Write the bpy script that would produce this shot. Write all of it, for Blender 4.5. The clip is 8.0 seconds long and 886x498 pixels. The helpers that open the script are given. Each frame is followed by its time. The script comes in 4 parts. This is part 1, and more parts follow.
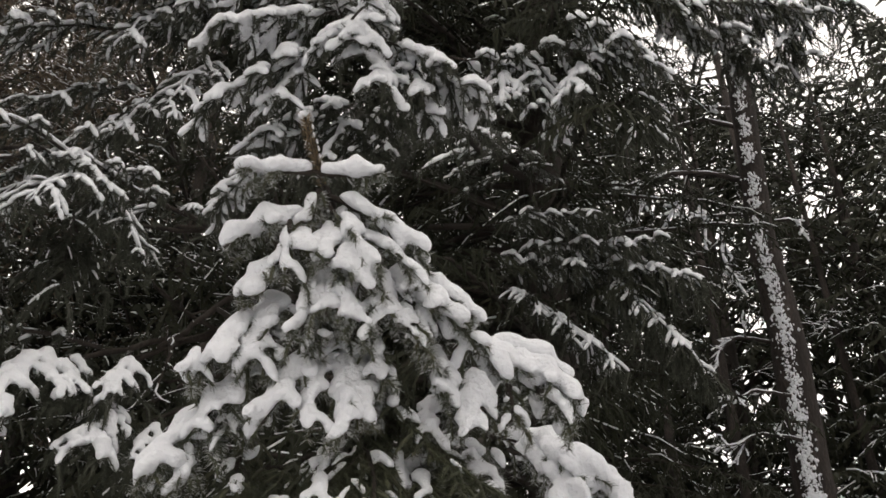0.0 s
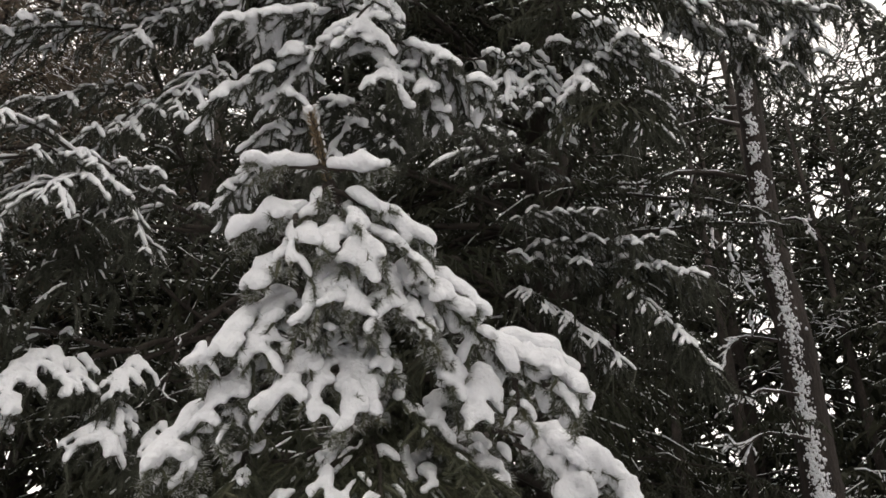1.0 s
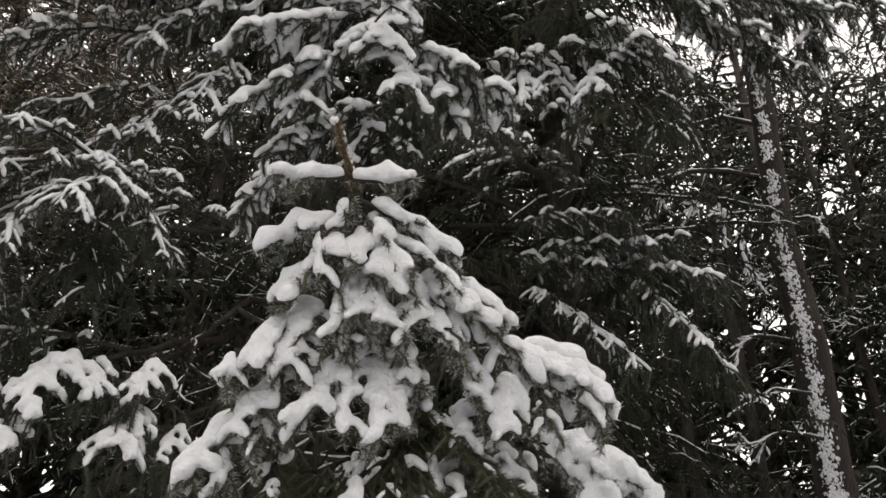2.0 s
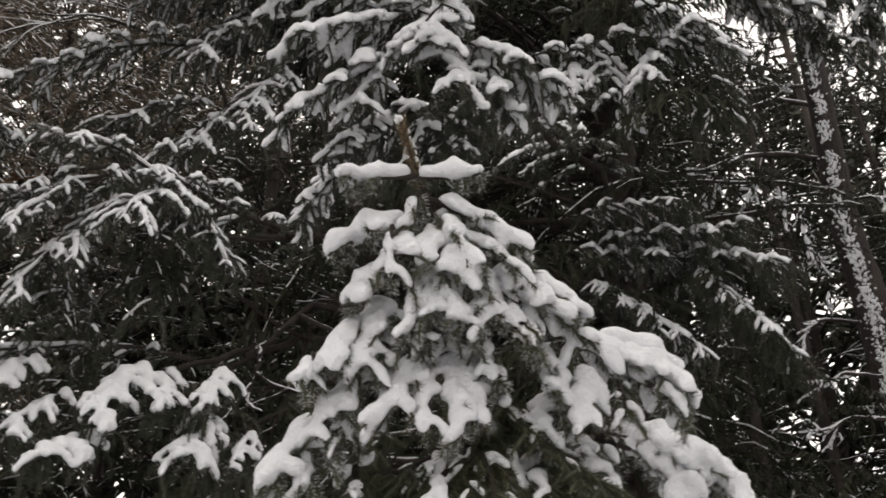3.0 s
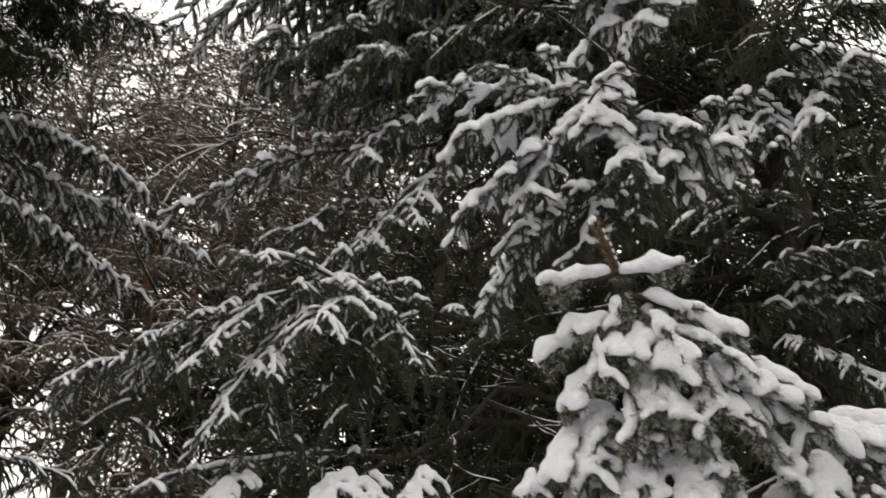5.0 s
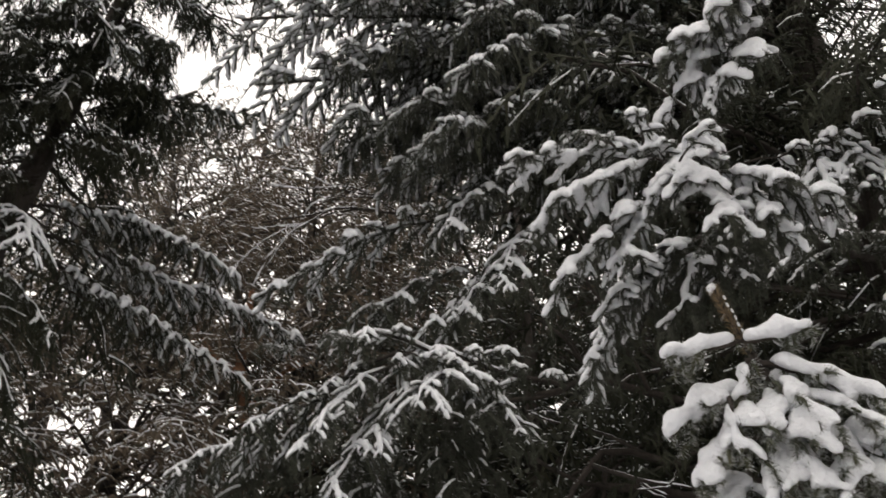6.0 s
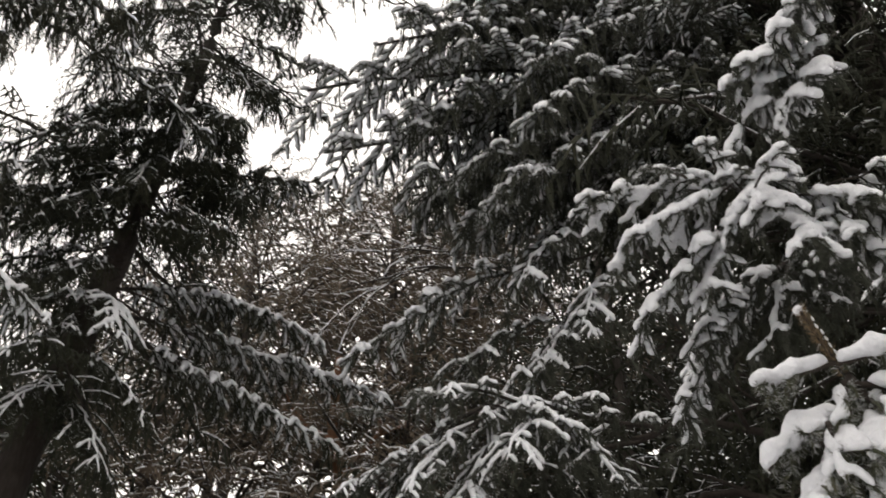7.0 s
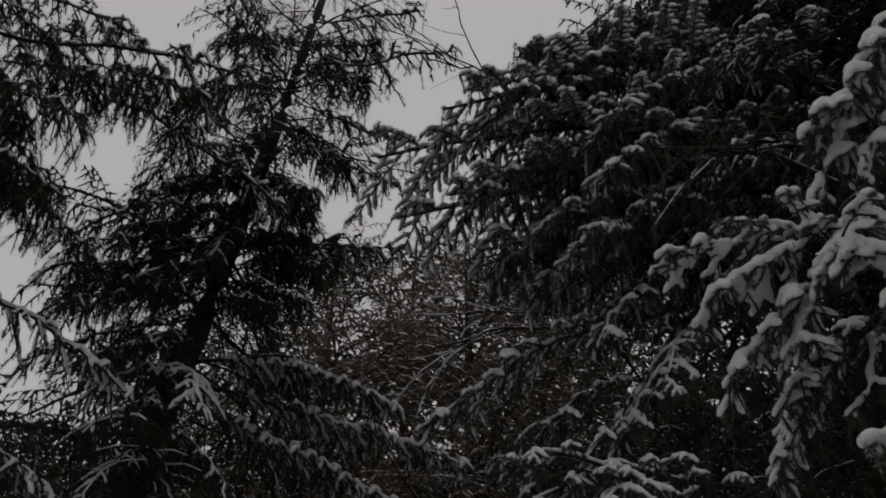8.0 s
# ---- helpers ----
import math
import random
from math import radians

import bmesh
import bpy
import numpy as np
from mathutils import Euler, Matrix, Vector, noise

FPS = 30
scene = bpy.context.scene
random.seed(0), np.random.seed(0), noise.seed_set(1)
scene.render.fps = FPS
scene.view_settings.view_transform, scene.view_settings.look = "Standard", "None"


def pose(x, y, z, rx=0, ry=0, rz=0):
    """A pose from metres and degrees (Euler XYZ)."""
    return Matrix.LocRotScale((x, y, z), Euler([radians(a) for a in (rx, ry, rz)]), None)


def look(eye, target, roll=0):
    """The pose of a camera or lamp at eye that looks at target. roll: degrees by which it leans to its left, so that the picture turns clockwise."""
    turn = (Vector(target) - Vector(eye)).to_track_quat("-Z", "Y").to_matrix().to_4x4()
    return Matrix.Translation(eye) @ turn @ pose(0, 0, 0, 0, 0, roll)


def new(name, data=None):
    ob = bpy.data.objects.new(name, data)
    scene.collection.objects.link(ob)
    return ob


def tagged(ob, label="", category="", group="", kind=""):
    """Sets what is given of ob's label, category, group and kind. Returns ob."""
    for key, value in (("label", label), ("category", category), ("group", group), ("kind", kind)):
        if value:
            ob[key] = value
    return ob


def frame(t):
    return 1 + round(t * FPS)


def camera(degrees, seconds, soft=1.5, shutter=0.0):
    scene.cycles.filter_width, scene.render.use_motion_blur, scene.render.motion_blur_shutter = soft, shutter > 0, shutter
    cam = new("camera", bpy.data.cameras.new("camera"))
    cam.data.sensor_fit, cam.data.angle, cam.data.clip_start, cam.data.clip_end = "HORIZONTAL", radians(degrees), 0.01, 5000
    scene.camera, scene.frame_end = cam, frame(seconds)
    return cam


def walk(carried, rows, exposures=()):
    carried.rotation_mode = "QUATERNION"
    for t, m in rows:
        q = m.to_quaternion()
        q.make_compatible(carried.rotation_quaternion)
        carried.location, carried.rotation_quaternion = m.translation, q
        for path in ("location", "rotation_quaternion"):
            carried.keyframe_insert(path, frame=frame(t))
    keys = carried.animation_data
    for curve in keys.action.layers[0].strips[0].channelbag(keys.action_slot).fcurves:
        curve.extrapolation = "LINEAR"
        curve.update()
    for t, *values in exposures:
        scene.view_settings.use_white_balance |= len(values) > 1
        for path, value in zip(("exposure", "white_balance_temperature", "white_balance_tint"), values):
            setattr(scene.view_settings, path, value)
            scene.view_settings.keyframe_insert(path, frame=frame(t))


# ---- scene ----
cam = camera(46.0, 8.0, soft=1.65, shutter=0.4)
PATH = [
    (0, (0.0, 0.0, 1.6), (0.0, 1.618, 2.776), 0.0),
    (0.5, (0.01, 0.016, 1.59), (0.0, 1.631, 2.77), 0.3),
    (1, (0.002, 0.007, 1.589), (-0.011, 1.623, 2.768), 0.1),
    (2.5, (-0.043, -0.016, 1.611), (-0.095, 1.605, 2.781), 0.6),
    (3, (-0.06, 0.001, 1.608), (-0.187, 1.617, 2.78), -0.3),
    (3.5, (-0.09, 0.003, 1.63), (-0.29, 1.611, 2.801), -0.8),
    (4, (-0.098, -0.011, 1.655), (-0.375, 1.57, 2.848), -0.9),
    (5.5, (-0.149, -0.081, 1.663), (-0.621, 1.347, 2.981), -0.1),
    (6, (-0.175, -0.102, 1.685), (-0.702, 1.266, 3.046), -0.6),
    (6.5, (-0.168, -0.091, 1.675), (-0.753, 1.211, 3.076), -1.2),
    (7, (-0.17, -0.069, 1.687), (-0.806, 1.165, 3.127), -1.0),
    (7.5, (-0.174, -0.078, 1.705), (-0.852, 1.086, 3.183), 0.4),
    (8, (-0.193, -0.059, 1.719), (-0.904, 1.031, 3.237), 1.2),
]
walk(cam, [(t, look(eye, target, roll)) for t, eye, target, roll in PATH],
     [(0, 0.0, 6800, 11), (7.1, 0.0, 6800, 11), (7.5, -0.72, 6450, 11.5), (8.0, -1.95, 6450, 12)])

# ---- light: an overcast winter day ----
world = bpy.data.worlds.new("overcast_sky")
scene.world = world
world.use_nodes = True
wn, wl = world.node_tree.nodes, world.node_tree.links
wn.clear()
sky = wn.new("ShaderNodeTexSky")
sky.sky_type, sky.sun_disc = "NISHITA", False
sky.sun_elevation, sky.sun_rotation = radians(32), radians(200)
grey = wn.new("ShaderNodeHueSaturation")
grey.inputs["Saturation"].default_value = 0.06
cloud = wn.new("ShaderNodeMix")
cloud.data_type = "RGBA"
cloud.inputs["Factor"].default_value = 0.8
cloud.inputs["B"].default_value = (10.0, 9.7, 9.5, 1)
back = wn.new("ShaderNodeBackground")
back.inputs["Strength"].default_value = 0.194
wout = wn.new("ShaderNodeOutputWorld")
wl.new(sky.outputs["Color"], grey.inputs["Color"])
wl.new(grey.outputs["Color"], cloud.inputs["A"])
wl.new(cloud.outputs["Result"], back.inputs["Color"])
wl.new(back.outputs["Background"], wout.inputs["Surface"])

sun = new("sun", bpy.data.lights.new("sun", "SUN"))
sun.data.energy, sun.data.angle, sun.data.color = 0.25, radians(40), (1.0, 0.97, 0.93)
sun.matrix_world = look((2, -6, 12), (0, 3, 0))


# ---- materials ----
def material(name, colours, scale, rough=0.7, bump=0.0, bump_scale=40.0, stretch=(1, 1, 1), spec=0.3):
    """Colours along a noise ramp, a finer mottling over it, and a fine relief."""
    m = bpy.data.materials.new(name)
    m.use_nodes = True
    n, l = m.node_tree.nodes, m.node_tree.links
    shader = n["Principled BSDF"]
    shader.inputs["Roughness"].default_value = rough
    shader.inputs["Specular IOR Level"].default_value = spec
    where = n.new("ShaderNodeTexCoord")
    size = n.new("ShaderNodeMapping")
    size.inputs["Scale"].default_value = stretch
    l.new(where.outputs["Object"], size.inputs["Vector"])
    coarse = n.new("ShaderNodeTexNoise")
    coarse.inputs["Scale"].default_value, coarse.inputs["Detail"].default_value = scale, 5
    fine = n.new("ShaderNodeTexNoise")
    fine.inputs["Scale"].default_value, fine.inputs["Detail"].default_value = scale * 9, 3
    both = n.new("ShaderNodeMix")
    both.inputs["Factor"].default_value = 0.4
    for tex, socket in ((coarse, "A"), (fine, "B")):
        l.new(size.outputs["Vector"], tex.inputs["Vector"])
        l.new(tex.outputs["Fac"], both.inputs[socket])
    ramp = n.new("ShaderNodeValToRGB")
    steps = ramp.color_ramp.elements
    while len(steps) < len(colours):
        steps.new(0.5)
    for k, (step, colour) in enumerate(zip(steps, colours)):
        step.position, step.color = 0.3 + 0.4 * k / max(1, len(colours) - 1), (*colour, 1)
    l.new(both.outputs["Result"], ramp.inputs["Fac"])
    l.new(ramp.outputs["Color"], shader.inputs["Base Color"])
    if bump:
        relief = n.new("ShaderNodeTexNoise")
        relief.inputs["Scale"].default_value, relief.inputs["Detail"].default_value = bump_scale, 6
        l.new(size.outputs["Vector"], relief.inputs["Vector"])
        height = n.new("ShaderNodeBump")
        height.inputs["Strength"].default_value, height.inputs["Distance"].default_value = bump, 0.02
        l.new(relief.outputs["Fac"], height.inputs["Height"])
        l.new(height.outputs["Normal"], shader.inputs["Normal"])
    return m


SNOW = material("snow", [(0.78, 0.79, 0.82), (0.86, 0.87, 0.89)], 6, 0.65, 0.45, 110, spec=0.25)
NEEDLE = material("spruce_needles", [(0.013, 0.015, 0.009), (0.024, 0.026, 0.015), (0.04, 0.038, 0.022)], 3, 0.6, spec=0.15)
NEEDLE_FROST = material("powdered_needles", [(0.16, 0.163, 0.155), (0.42, 0.425, 0.42), (0.7, 0.705, 0.71)], 30, 0.7)
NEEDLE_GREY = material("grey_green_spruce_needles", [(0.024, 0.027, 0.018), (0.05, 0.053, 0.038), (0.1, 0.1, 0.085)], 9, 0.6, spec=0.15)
NEEDLE_YOUNG = material("young_spruce_needles", [(0.035, 0.04, 0.024), (0.058, 0.063, 0.036), (0.09, 0.085, 0.048)], 8, 0.5)
NEEDLE_LEADER = material("brown_leader_needles", [(0.09, 0.067, 0.038), (0.21, 0.15, 0.085), (0.16, 0.12, 0.07)], 60, 0.55)
NEEDLE_DRY = material("brownish_twigs", [(0.06, 0.047, 0.034), (0.106, 0.081, 0.056), (0.145, 0.112, 0.077)], 2, 0.75)
BARK = material("grey_bark", [(0.018, 0.014, 0.012), (0.034, 0.027, 0.022), (0.06, 0.05, 0.042)], 7, 0.9, 0.9, 30, (1, 1, 0.3))
BARK_PINE = material("pine_bark", [(0.014, 0.011, 0.01), (0.028, 0.022, 0.019), (0.07, 0.055, 0.047)], 11, 0.9, 1.0, 30, (1, 1, 0.35))
BARK_RED = material("red_pine_bark", [(0.09, 0.045, 0.025), (0.17, 0.08, 0.042), (0.22, 0.12, 0.065)], 6, 0.85, 0.8, 25, (1, 1, 0.4))
CLOUDS = bpy.data.textures.new("lumps", "CLOUDS")
CLOUDS.noise_scale, CLOUDS.noise_depth = 0.03, 4


# ---- meshes ----
def grid_faces(rings, k, first=0, caps=True):
    """Triangles of a tube of that many rings of k corners, closed at both ends."""
    a = np.arange(rings - 1)[:, None] * k + np.arange(k)[None]
    b = np.arange(rings - 1)[:, None] * k + (np.arange(k)[None] + 1) % k
    sides = np.concatenate([np.stack([a, b, b + k], -1).reshape(-1, 3), np.stack([a, b + k, a + k], -1).reshape(-1, 3)])
    if not caps:
        return sides + first
    fan = np.stack([np.zeros(k - 2, int), np.arange(2, k), np.arange(1, k - 1)], -1)
    return np.concatenate([sides, fan, fan[:, ::-1] + (rings - 1) * k]) + first


def unit(v):
    return v / np.maximum(np.linalg.norm(v, axis=-1, keepdims=True), 1e-9)


def tangents(p):
    return unit(np.gradient(p, axis=0))


class Soup:
    """Gathers triangles for one mesh."""

    def __init__(self):
        self.v, self.f, self.count = [], [], 0

    def add(self, v, f):
        self.v.append(v)
        self.f.append(f + self.count)
        self.count += len(v)

    def tube(self, p, r, k=6, flat=1.0, caps=True):
        p, r = np.asarray(p, float), np.broadcast_to(np.asarray(r, float), len(p))
        t = tangents(p)
        side = unit(np.cross(t, np.where(np.abs(t[:, 2:]) > 0.95, (1.0, 0.1, 0.0), (0.0, 0.0, 1.0))))
        up = np.cross(side, t)
        a = np.arange(k) * 2 * math.pi / k
        ring = np.cos(a)[None, :, None] * side[:, None] + flat * np.sin(a)[None, :, None] * up[:, None]
        self.add((p[:, None] + r[:, None, None] * ring).reshape(-1, 3), grid_faces(len(p), k, 0, caps))

    def needles(self, shoots, per_metre, length, width, rng, spread=0.9, sink=0.0):
        for p in shoots:
            p = np.asarray(p)
            seg = np.linalg.norm(np.diff(p, axis=0), axis=1)
            total = seg.sum()
            n = int(total * per_metre)
            if n < 2:
                continue
            s = np.concatenate([[0], np.cumsum(seg)]) / total
            u = rng.uniform(0, 1, n)
            t = tangents(p)
            at = np.stack([np.interp(u, s, p[:, i]) for i in range(3)], -1)
            along = unit(np.stack([np.interp(u, s, t[:, i]) for i in range(3)], -1))
            out = rng.normal(size=(n, 3)) - np.array([0, 0, sink])
            out = unit(out - (out * along).sum(-1, keepdims=True) * along)
            th = rng.normal(spread, 0.16, n)[:, None]
            way = np.cos(th) * along + np.sin(th) * out
            across = unit(np.cross(way, rng.normal(size=(n, 3)))) * width / 2
            far = at + way * length * rng.uniform(0.75, 1.15, n)[:, None]
            self.add(np.stack([at - across, at + across, far], 1).reshape(-1, 3), np.arange(3 * n).reshape(-1, 3))

    def brushes(self, shoots, r, rng, k=4):
        """Close-set needles round a shoot, as a rough tapered sleeve."""
        for p in shoots:
            p = np.asarray(p)
            u = np.linspace(0, 1, (2 if k == 3 else 3) if len(p) < 6 else 4 if len(p) < 8 else 7)
            q = np.stack([np.interp(u, np.linspace(0, 1, len(p)), p[:, i]) for i in range(3)], -1)
            rad = r * rng.uniform(0.75, 1.25, len(u)) * np.where(u > 0.95, 0.5 if k > 3 else 0.35, 1.0)
            self.tube(q, rad, k, 1.0, k > 3)

    def mesh(self, name, mat, smooth=False):
        me = bpy.data.meshes.new(name)
        if self.v:
            v, f = np.concatenate(self.v), np.concatenate(self.f).astype(np.int32)
            me.vertices.add(len(v))
            me.vertices.foreach_set("co", v.astype(np.float32).ravel())
            me.loops.add(f.size)
            me.loops.foreach_set("vertex_index", f.ravel())
            me.polygons.add(len(f))
            me.polygons.foreach_set("loop_start", np.arange(0, f.size, 3, dtype=np.int32))
            me.polygons.foreach_set("use_smooth", np.full(len(f), smooth))
            me.update(calc_edges=True)
        me.materials.append(mat)
        return me


def part(name, me, parent, label=""):
    ob = new(name, me)
    ob.parent = parent
    if label:
        ob["label"] = label
    return ob


def tree(name, place, label, group=""):
    """The Empty of a tree, at its foot."""
    root = new(name)
    root.location = place
    root.empty_display_size = 0.2
    return tagged(root, label, "tree", group)


def curve(a, b, sag, n):
    """From a to b, arched upwards by sag times its length."""
    a, b = np.array(a, float), np.array(b, float)
    u = np.linspace(0, 1, n)[:, None]
    return a + (b - a) * u + np.array([0, 0, 1]) * sag * np.linalg.norm(b - a) * 4 * u * (1 - u)


def shoots_of(a, b, spread, n, sag, droop, rng, step=0.05, lean=55.0, twig=0.09, pend=0.3):
    """The axis of a spruce branch (level 0), its side shoots (1) and their short twigs (2), as polylines with their level."""
    axis = curve(a, b, sag, 12)
    bend = np.cumsum(rng.normal(0, 0.011, (10, 3)), 0) * np.linalg.norm(axis[-1] - axis[0])
    axis[1:-1] += bend - bend[-1] * np.linspace(0.1, 1, 10)[:, None]
    total = np.linalg.norm(axis[-1] - axis[0])
    level = unit(np.cross(axis[-1] - axis[0], (0, 0, 1)))
    down = np.array([0, 0, -1.0])
    out = [(axis, 0)]
    t = tangents(axis)

    def twigs(p, first, every):
        long = np.linalg.norm(np.diff(p, axis=0), axis=1).sum()
        tp = tangents(p)
        m = len(p) - 1
        count = int(long * (1 - first) / every * 2)
        for j in range(count):
            s2 = first + (1 - first) * (j + rng.uniform(0.2, 0.8)) / count
            k2 = min(int(s2 * m), m - 1)
            foot = p[k2] + (p[k2 + 1] - p[k2]) * min(1.0, s2 * m - k2)
            an = radians(rng.uniform(32, 60)) * (1 if j % 2 else -1)
            cross = unit(np.cross(tp[k2], (0, 0, 1)))
            way = math.cos(an) * tp[k2] + math.sin(an) * cross + down * (pend + rng.uniform(-0.2, 0.2))
            short = twig * rng.uniform(0.6, 1.2) * (1.15 - 0.6 * s2)
            u = np.linspace(0, 1, 4)[:, None]
            out.append((foot + unit(way) * short * u + down * 0.3 * short * u * u, 2))

    for i in range(n):
        s = 0.12 + 0.85 * (i + rng.uniform(0.1, 0.9)) / n
        x = s * 11
        k = min(int(x), 10)
        foot = axis[k] + (axis[k + 1] - axis[k]) * (x - k)
        sign = 1 if i % 2 else -1
        long = spread * total * (0.35 + 0.65 * min(1, s * 2.2)) * (1.15 - 0.75 * s) * rng.uniform(0.6, 1.25)
        an = radians(lean + rng.uniform(-14, 14))
        way = math.cos(an) * t[k] + math.sin(an) * sign * level + np.array([0, 0, rng.uniform(-0.12, 0.12)])
        u = np.linspace(0, 1, 6)[:, None]
        side = foot + unit(way) * long * u + down * droop * long * u * u
        out.append((side, 1))
        if step:
            twigs(side, 0.15, step)
    if step:
        twigs(axis, 0.3, step * 1.3)
    return out


def sample(p, u):
    """Points at the shares u along a polyline."""
    s = np.linspace(0, 1, len(p))
    return np.stack([np.interp(u, s, p[:, i]) for i in range(3)], -1)


def snow_caps(soup, shoots, r, load, rng, k=8, cling=0.8, fine=0.8, lift=0.0, core=0.1, flat=0.75, out=(0.0, 0.0, 0.0), share=0.85):
    """Snow lying along the upper sides of shoots: rounded on top, flat below, thinner where a shoot hangs steeply."""
    angle = np.arange(k) * 2 * math.pi / k + math.pi / k
    for p, level in shoots:
        if rng.uniform() > (load * fine if level == 2 else load):
            continue
        m = (14, 10, 6)[level]
        u = np.linspace(core if level == 0 and len(shoots) > 1 else 0.03, rng.uniform(0.93, 1.0), m)
        q = sample(p, u)
        long = np.linalg.norm(p[-1] - p[0])
        size = min(r * (0.95, 1.0, share)[level] * rng.uniform(0.75, 1.2), long * 0.42)
        w = np.linspace(-1, 1, m)
        rad = size * np.clip(1 - np.abs(w) ** 5, 0.2, 1) ** 0.5 * rng.uniform(0.8, 1.2, m)
        if level < 2:
            rad *= 1 + 0.22 * np.sin(rng.uniform(0, 6) + w * rng.uniform(4, 9))
        t = tangents(q)
        rad *= np.clip(1 - (1 - cling) * 1.3 * np.abs(t[:, 2]) ** 1.5, 0.2, 1)
        side = unit(np.cross(t, np.array([0.0, 0.0, 1.0]) + np.array(out)))
        up = np.cross(side, t)
        tall = np.where(np.sin(angle) > 0, flat, 0.45 * flat) * np.sin(angle)
        ring = np.cos(angle)[None, :, None] * side[:, None] + tall[None, :, None] * up[:, None]
        middle = q + up * (lift + 0.15 * rad[:, None])
        soup.add((middle[:, None] + rad[:, None, None] * ring).reshape(-1, 3), grid_faces(m, k))


def snowy_branch(root, a, b, spread=0.35, n=8, sag=0.06, droop=0.35, r=0.025, load=0.9, hang=0.0, hangs=0, seed=1, per_metre=500,
                 needle=0.016, width=0.0016, mat=None, voxel=0.0, label="", step=0.05, twig=0.09, lean=55.0, thick=0.009, brush=0.0, pend=0.3, sink=0.5, cling=0.8, sides=5, fine=0.8, frost=0, core=0.1, flat=0.85, share=0.85):
    """One bough: bark, needles, hanging twigs under it, and the snow that lies on it."""
    rng = np.random.default_rng(seed)
    shift = np.array(root.location)
    a, b = np.array(a) - shift, np.array(b) - shift
    shoots = shoots_of(a, b, spread, n, sag, droop, rng, step, lean, twig, pend)
    total = np.linalg.norm(b - a)
    wood = Soup()
    for p, level in shoots:
        if level == 2:
            continue
        th = thick * max(0.5, total) if level == 0 else 0.0035
        wood.tube(p, np.linspace(th, th * 0.4, len(p)), 6 if level == 0 else 4)
    green = [p if level else p[len(p) // 4:] for p, level in shoots]
    for _ in range(hangs):
        p, level = shoots[rng.integers(len(shoots))]
        foot = p[rng.integers(1, len(p))]
        long = hang * rng.uniform(0.6, 1.6)
        u = np.linspace(0, 1, 5)[:, None]
        away = np.array([rng.normal(0, 0.6), rng.normal(0, 0.6), 0])
        on = unit(p[-1] - p[0]) * rng.uniform(0.1, 0.7)
        q = foot + long * (np.array([0, 0, -1]) * u ** 1.4 + (away + on) * (u - 0.5 * u * u))
        green.append(q)
    leaves = Soup()
    leaves.needles(green, per_metre, needle, width, rng, 0.9, sink)
    if brush:
        leaves.brushes(green, brush, rng, sides)
    bough = part("branch", wood.mesh("branch", BARK, True), root, label)
    tagged(part("needles", leaves.mesh("needles", mat or NEEDLE), bough), kind="stuff")
    if r > 0:
        snow = Soup()
        out = unit(np.array([(a[0] + b[0]) / 2, (a[1] + b[1]) / 2, 0.0])) * 0.7  # wind has packed it on the open side of the tree
        snow_caps(snow, shoots, r, load, rng, 8 if r > 0.02 else 6, cling, fine, needle * 0.3, core, flat, out, share)
        if snow.v:
            ob = part("snow", snow.mesh("snow", SNOW, True), bough, "thick soft white snow on the bough")
            ob["kind"] = "stuff"
            if voxel:
                fuse = ob.modifiers.new("fuse", "REMESH")
                fuse.mode, fuse.voxel_size, fuse.use_smooth_shade = "VOXEL", voxel, True
                lump = ob.modifiers.new("lumps", "DISPLACE")
                lump.texture, lump.strength, lump.mid_level = CLOUDS, r * 0.28, 0.45
                ease = ob.modifiers.new("ease", "SMOOTH")
                ease.factor, ease.iterations = 0.5, 6
        if frost and load > 0.45:
            powder = Soup()
            powder.needles(green if frost > 800 else [p for p, _ in shoots], frost, needle * 1.1, width * 1.1, rng, 1.0, -0.4)
            tagged(part("needles", powder.mesh("needles", NEEDLE_FROST), bough, "needle tips powdered with snow"), kind="stuff")
    return bough


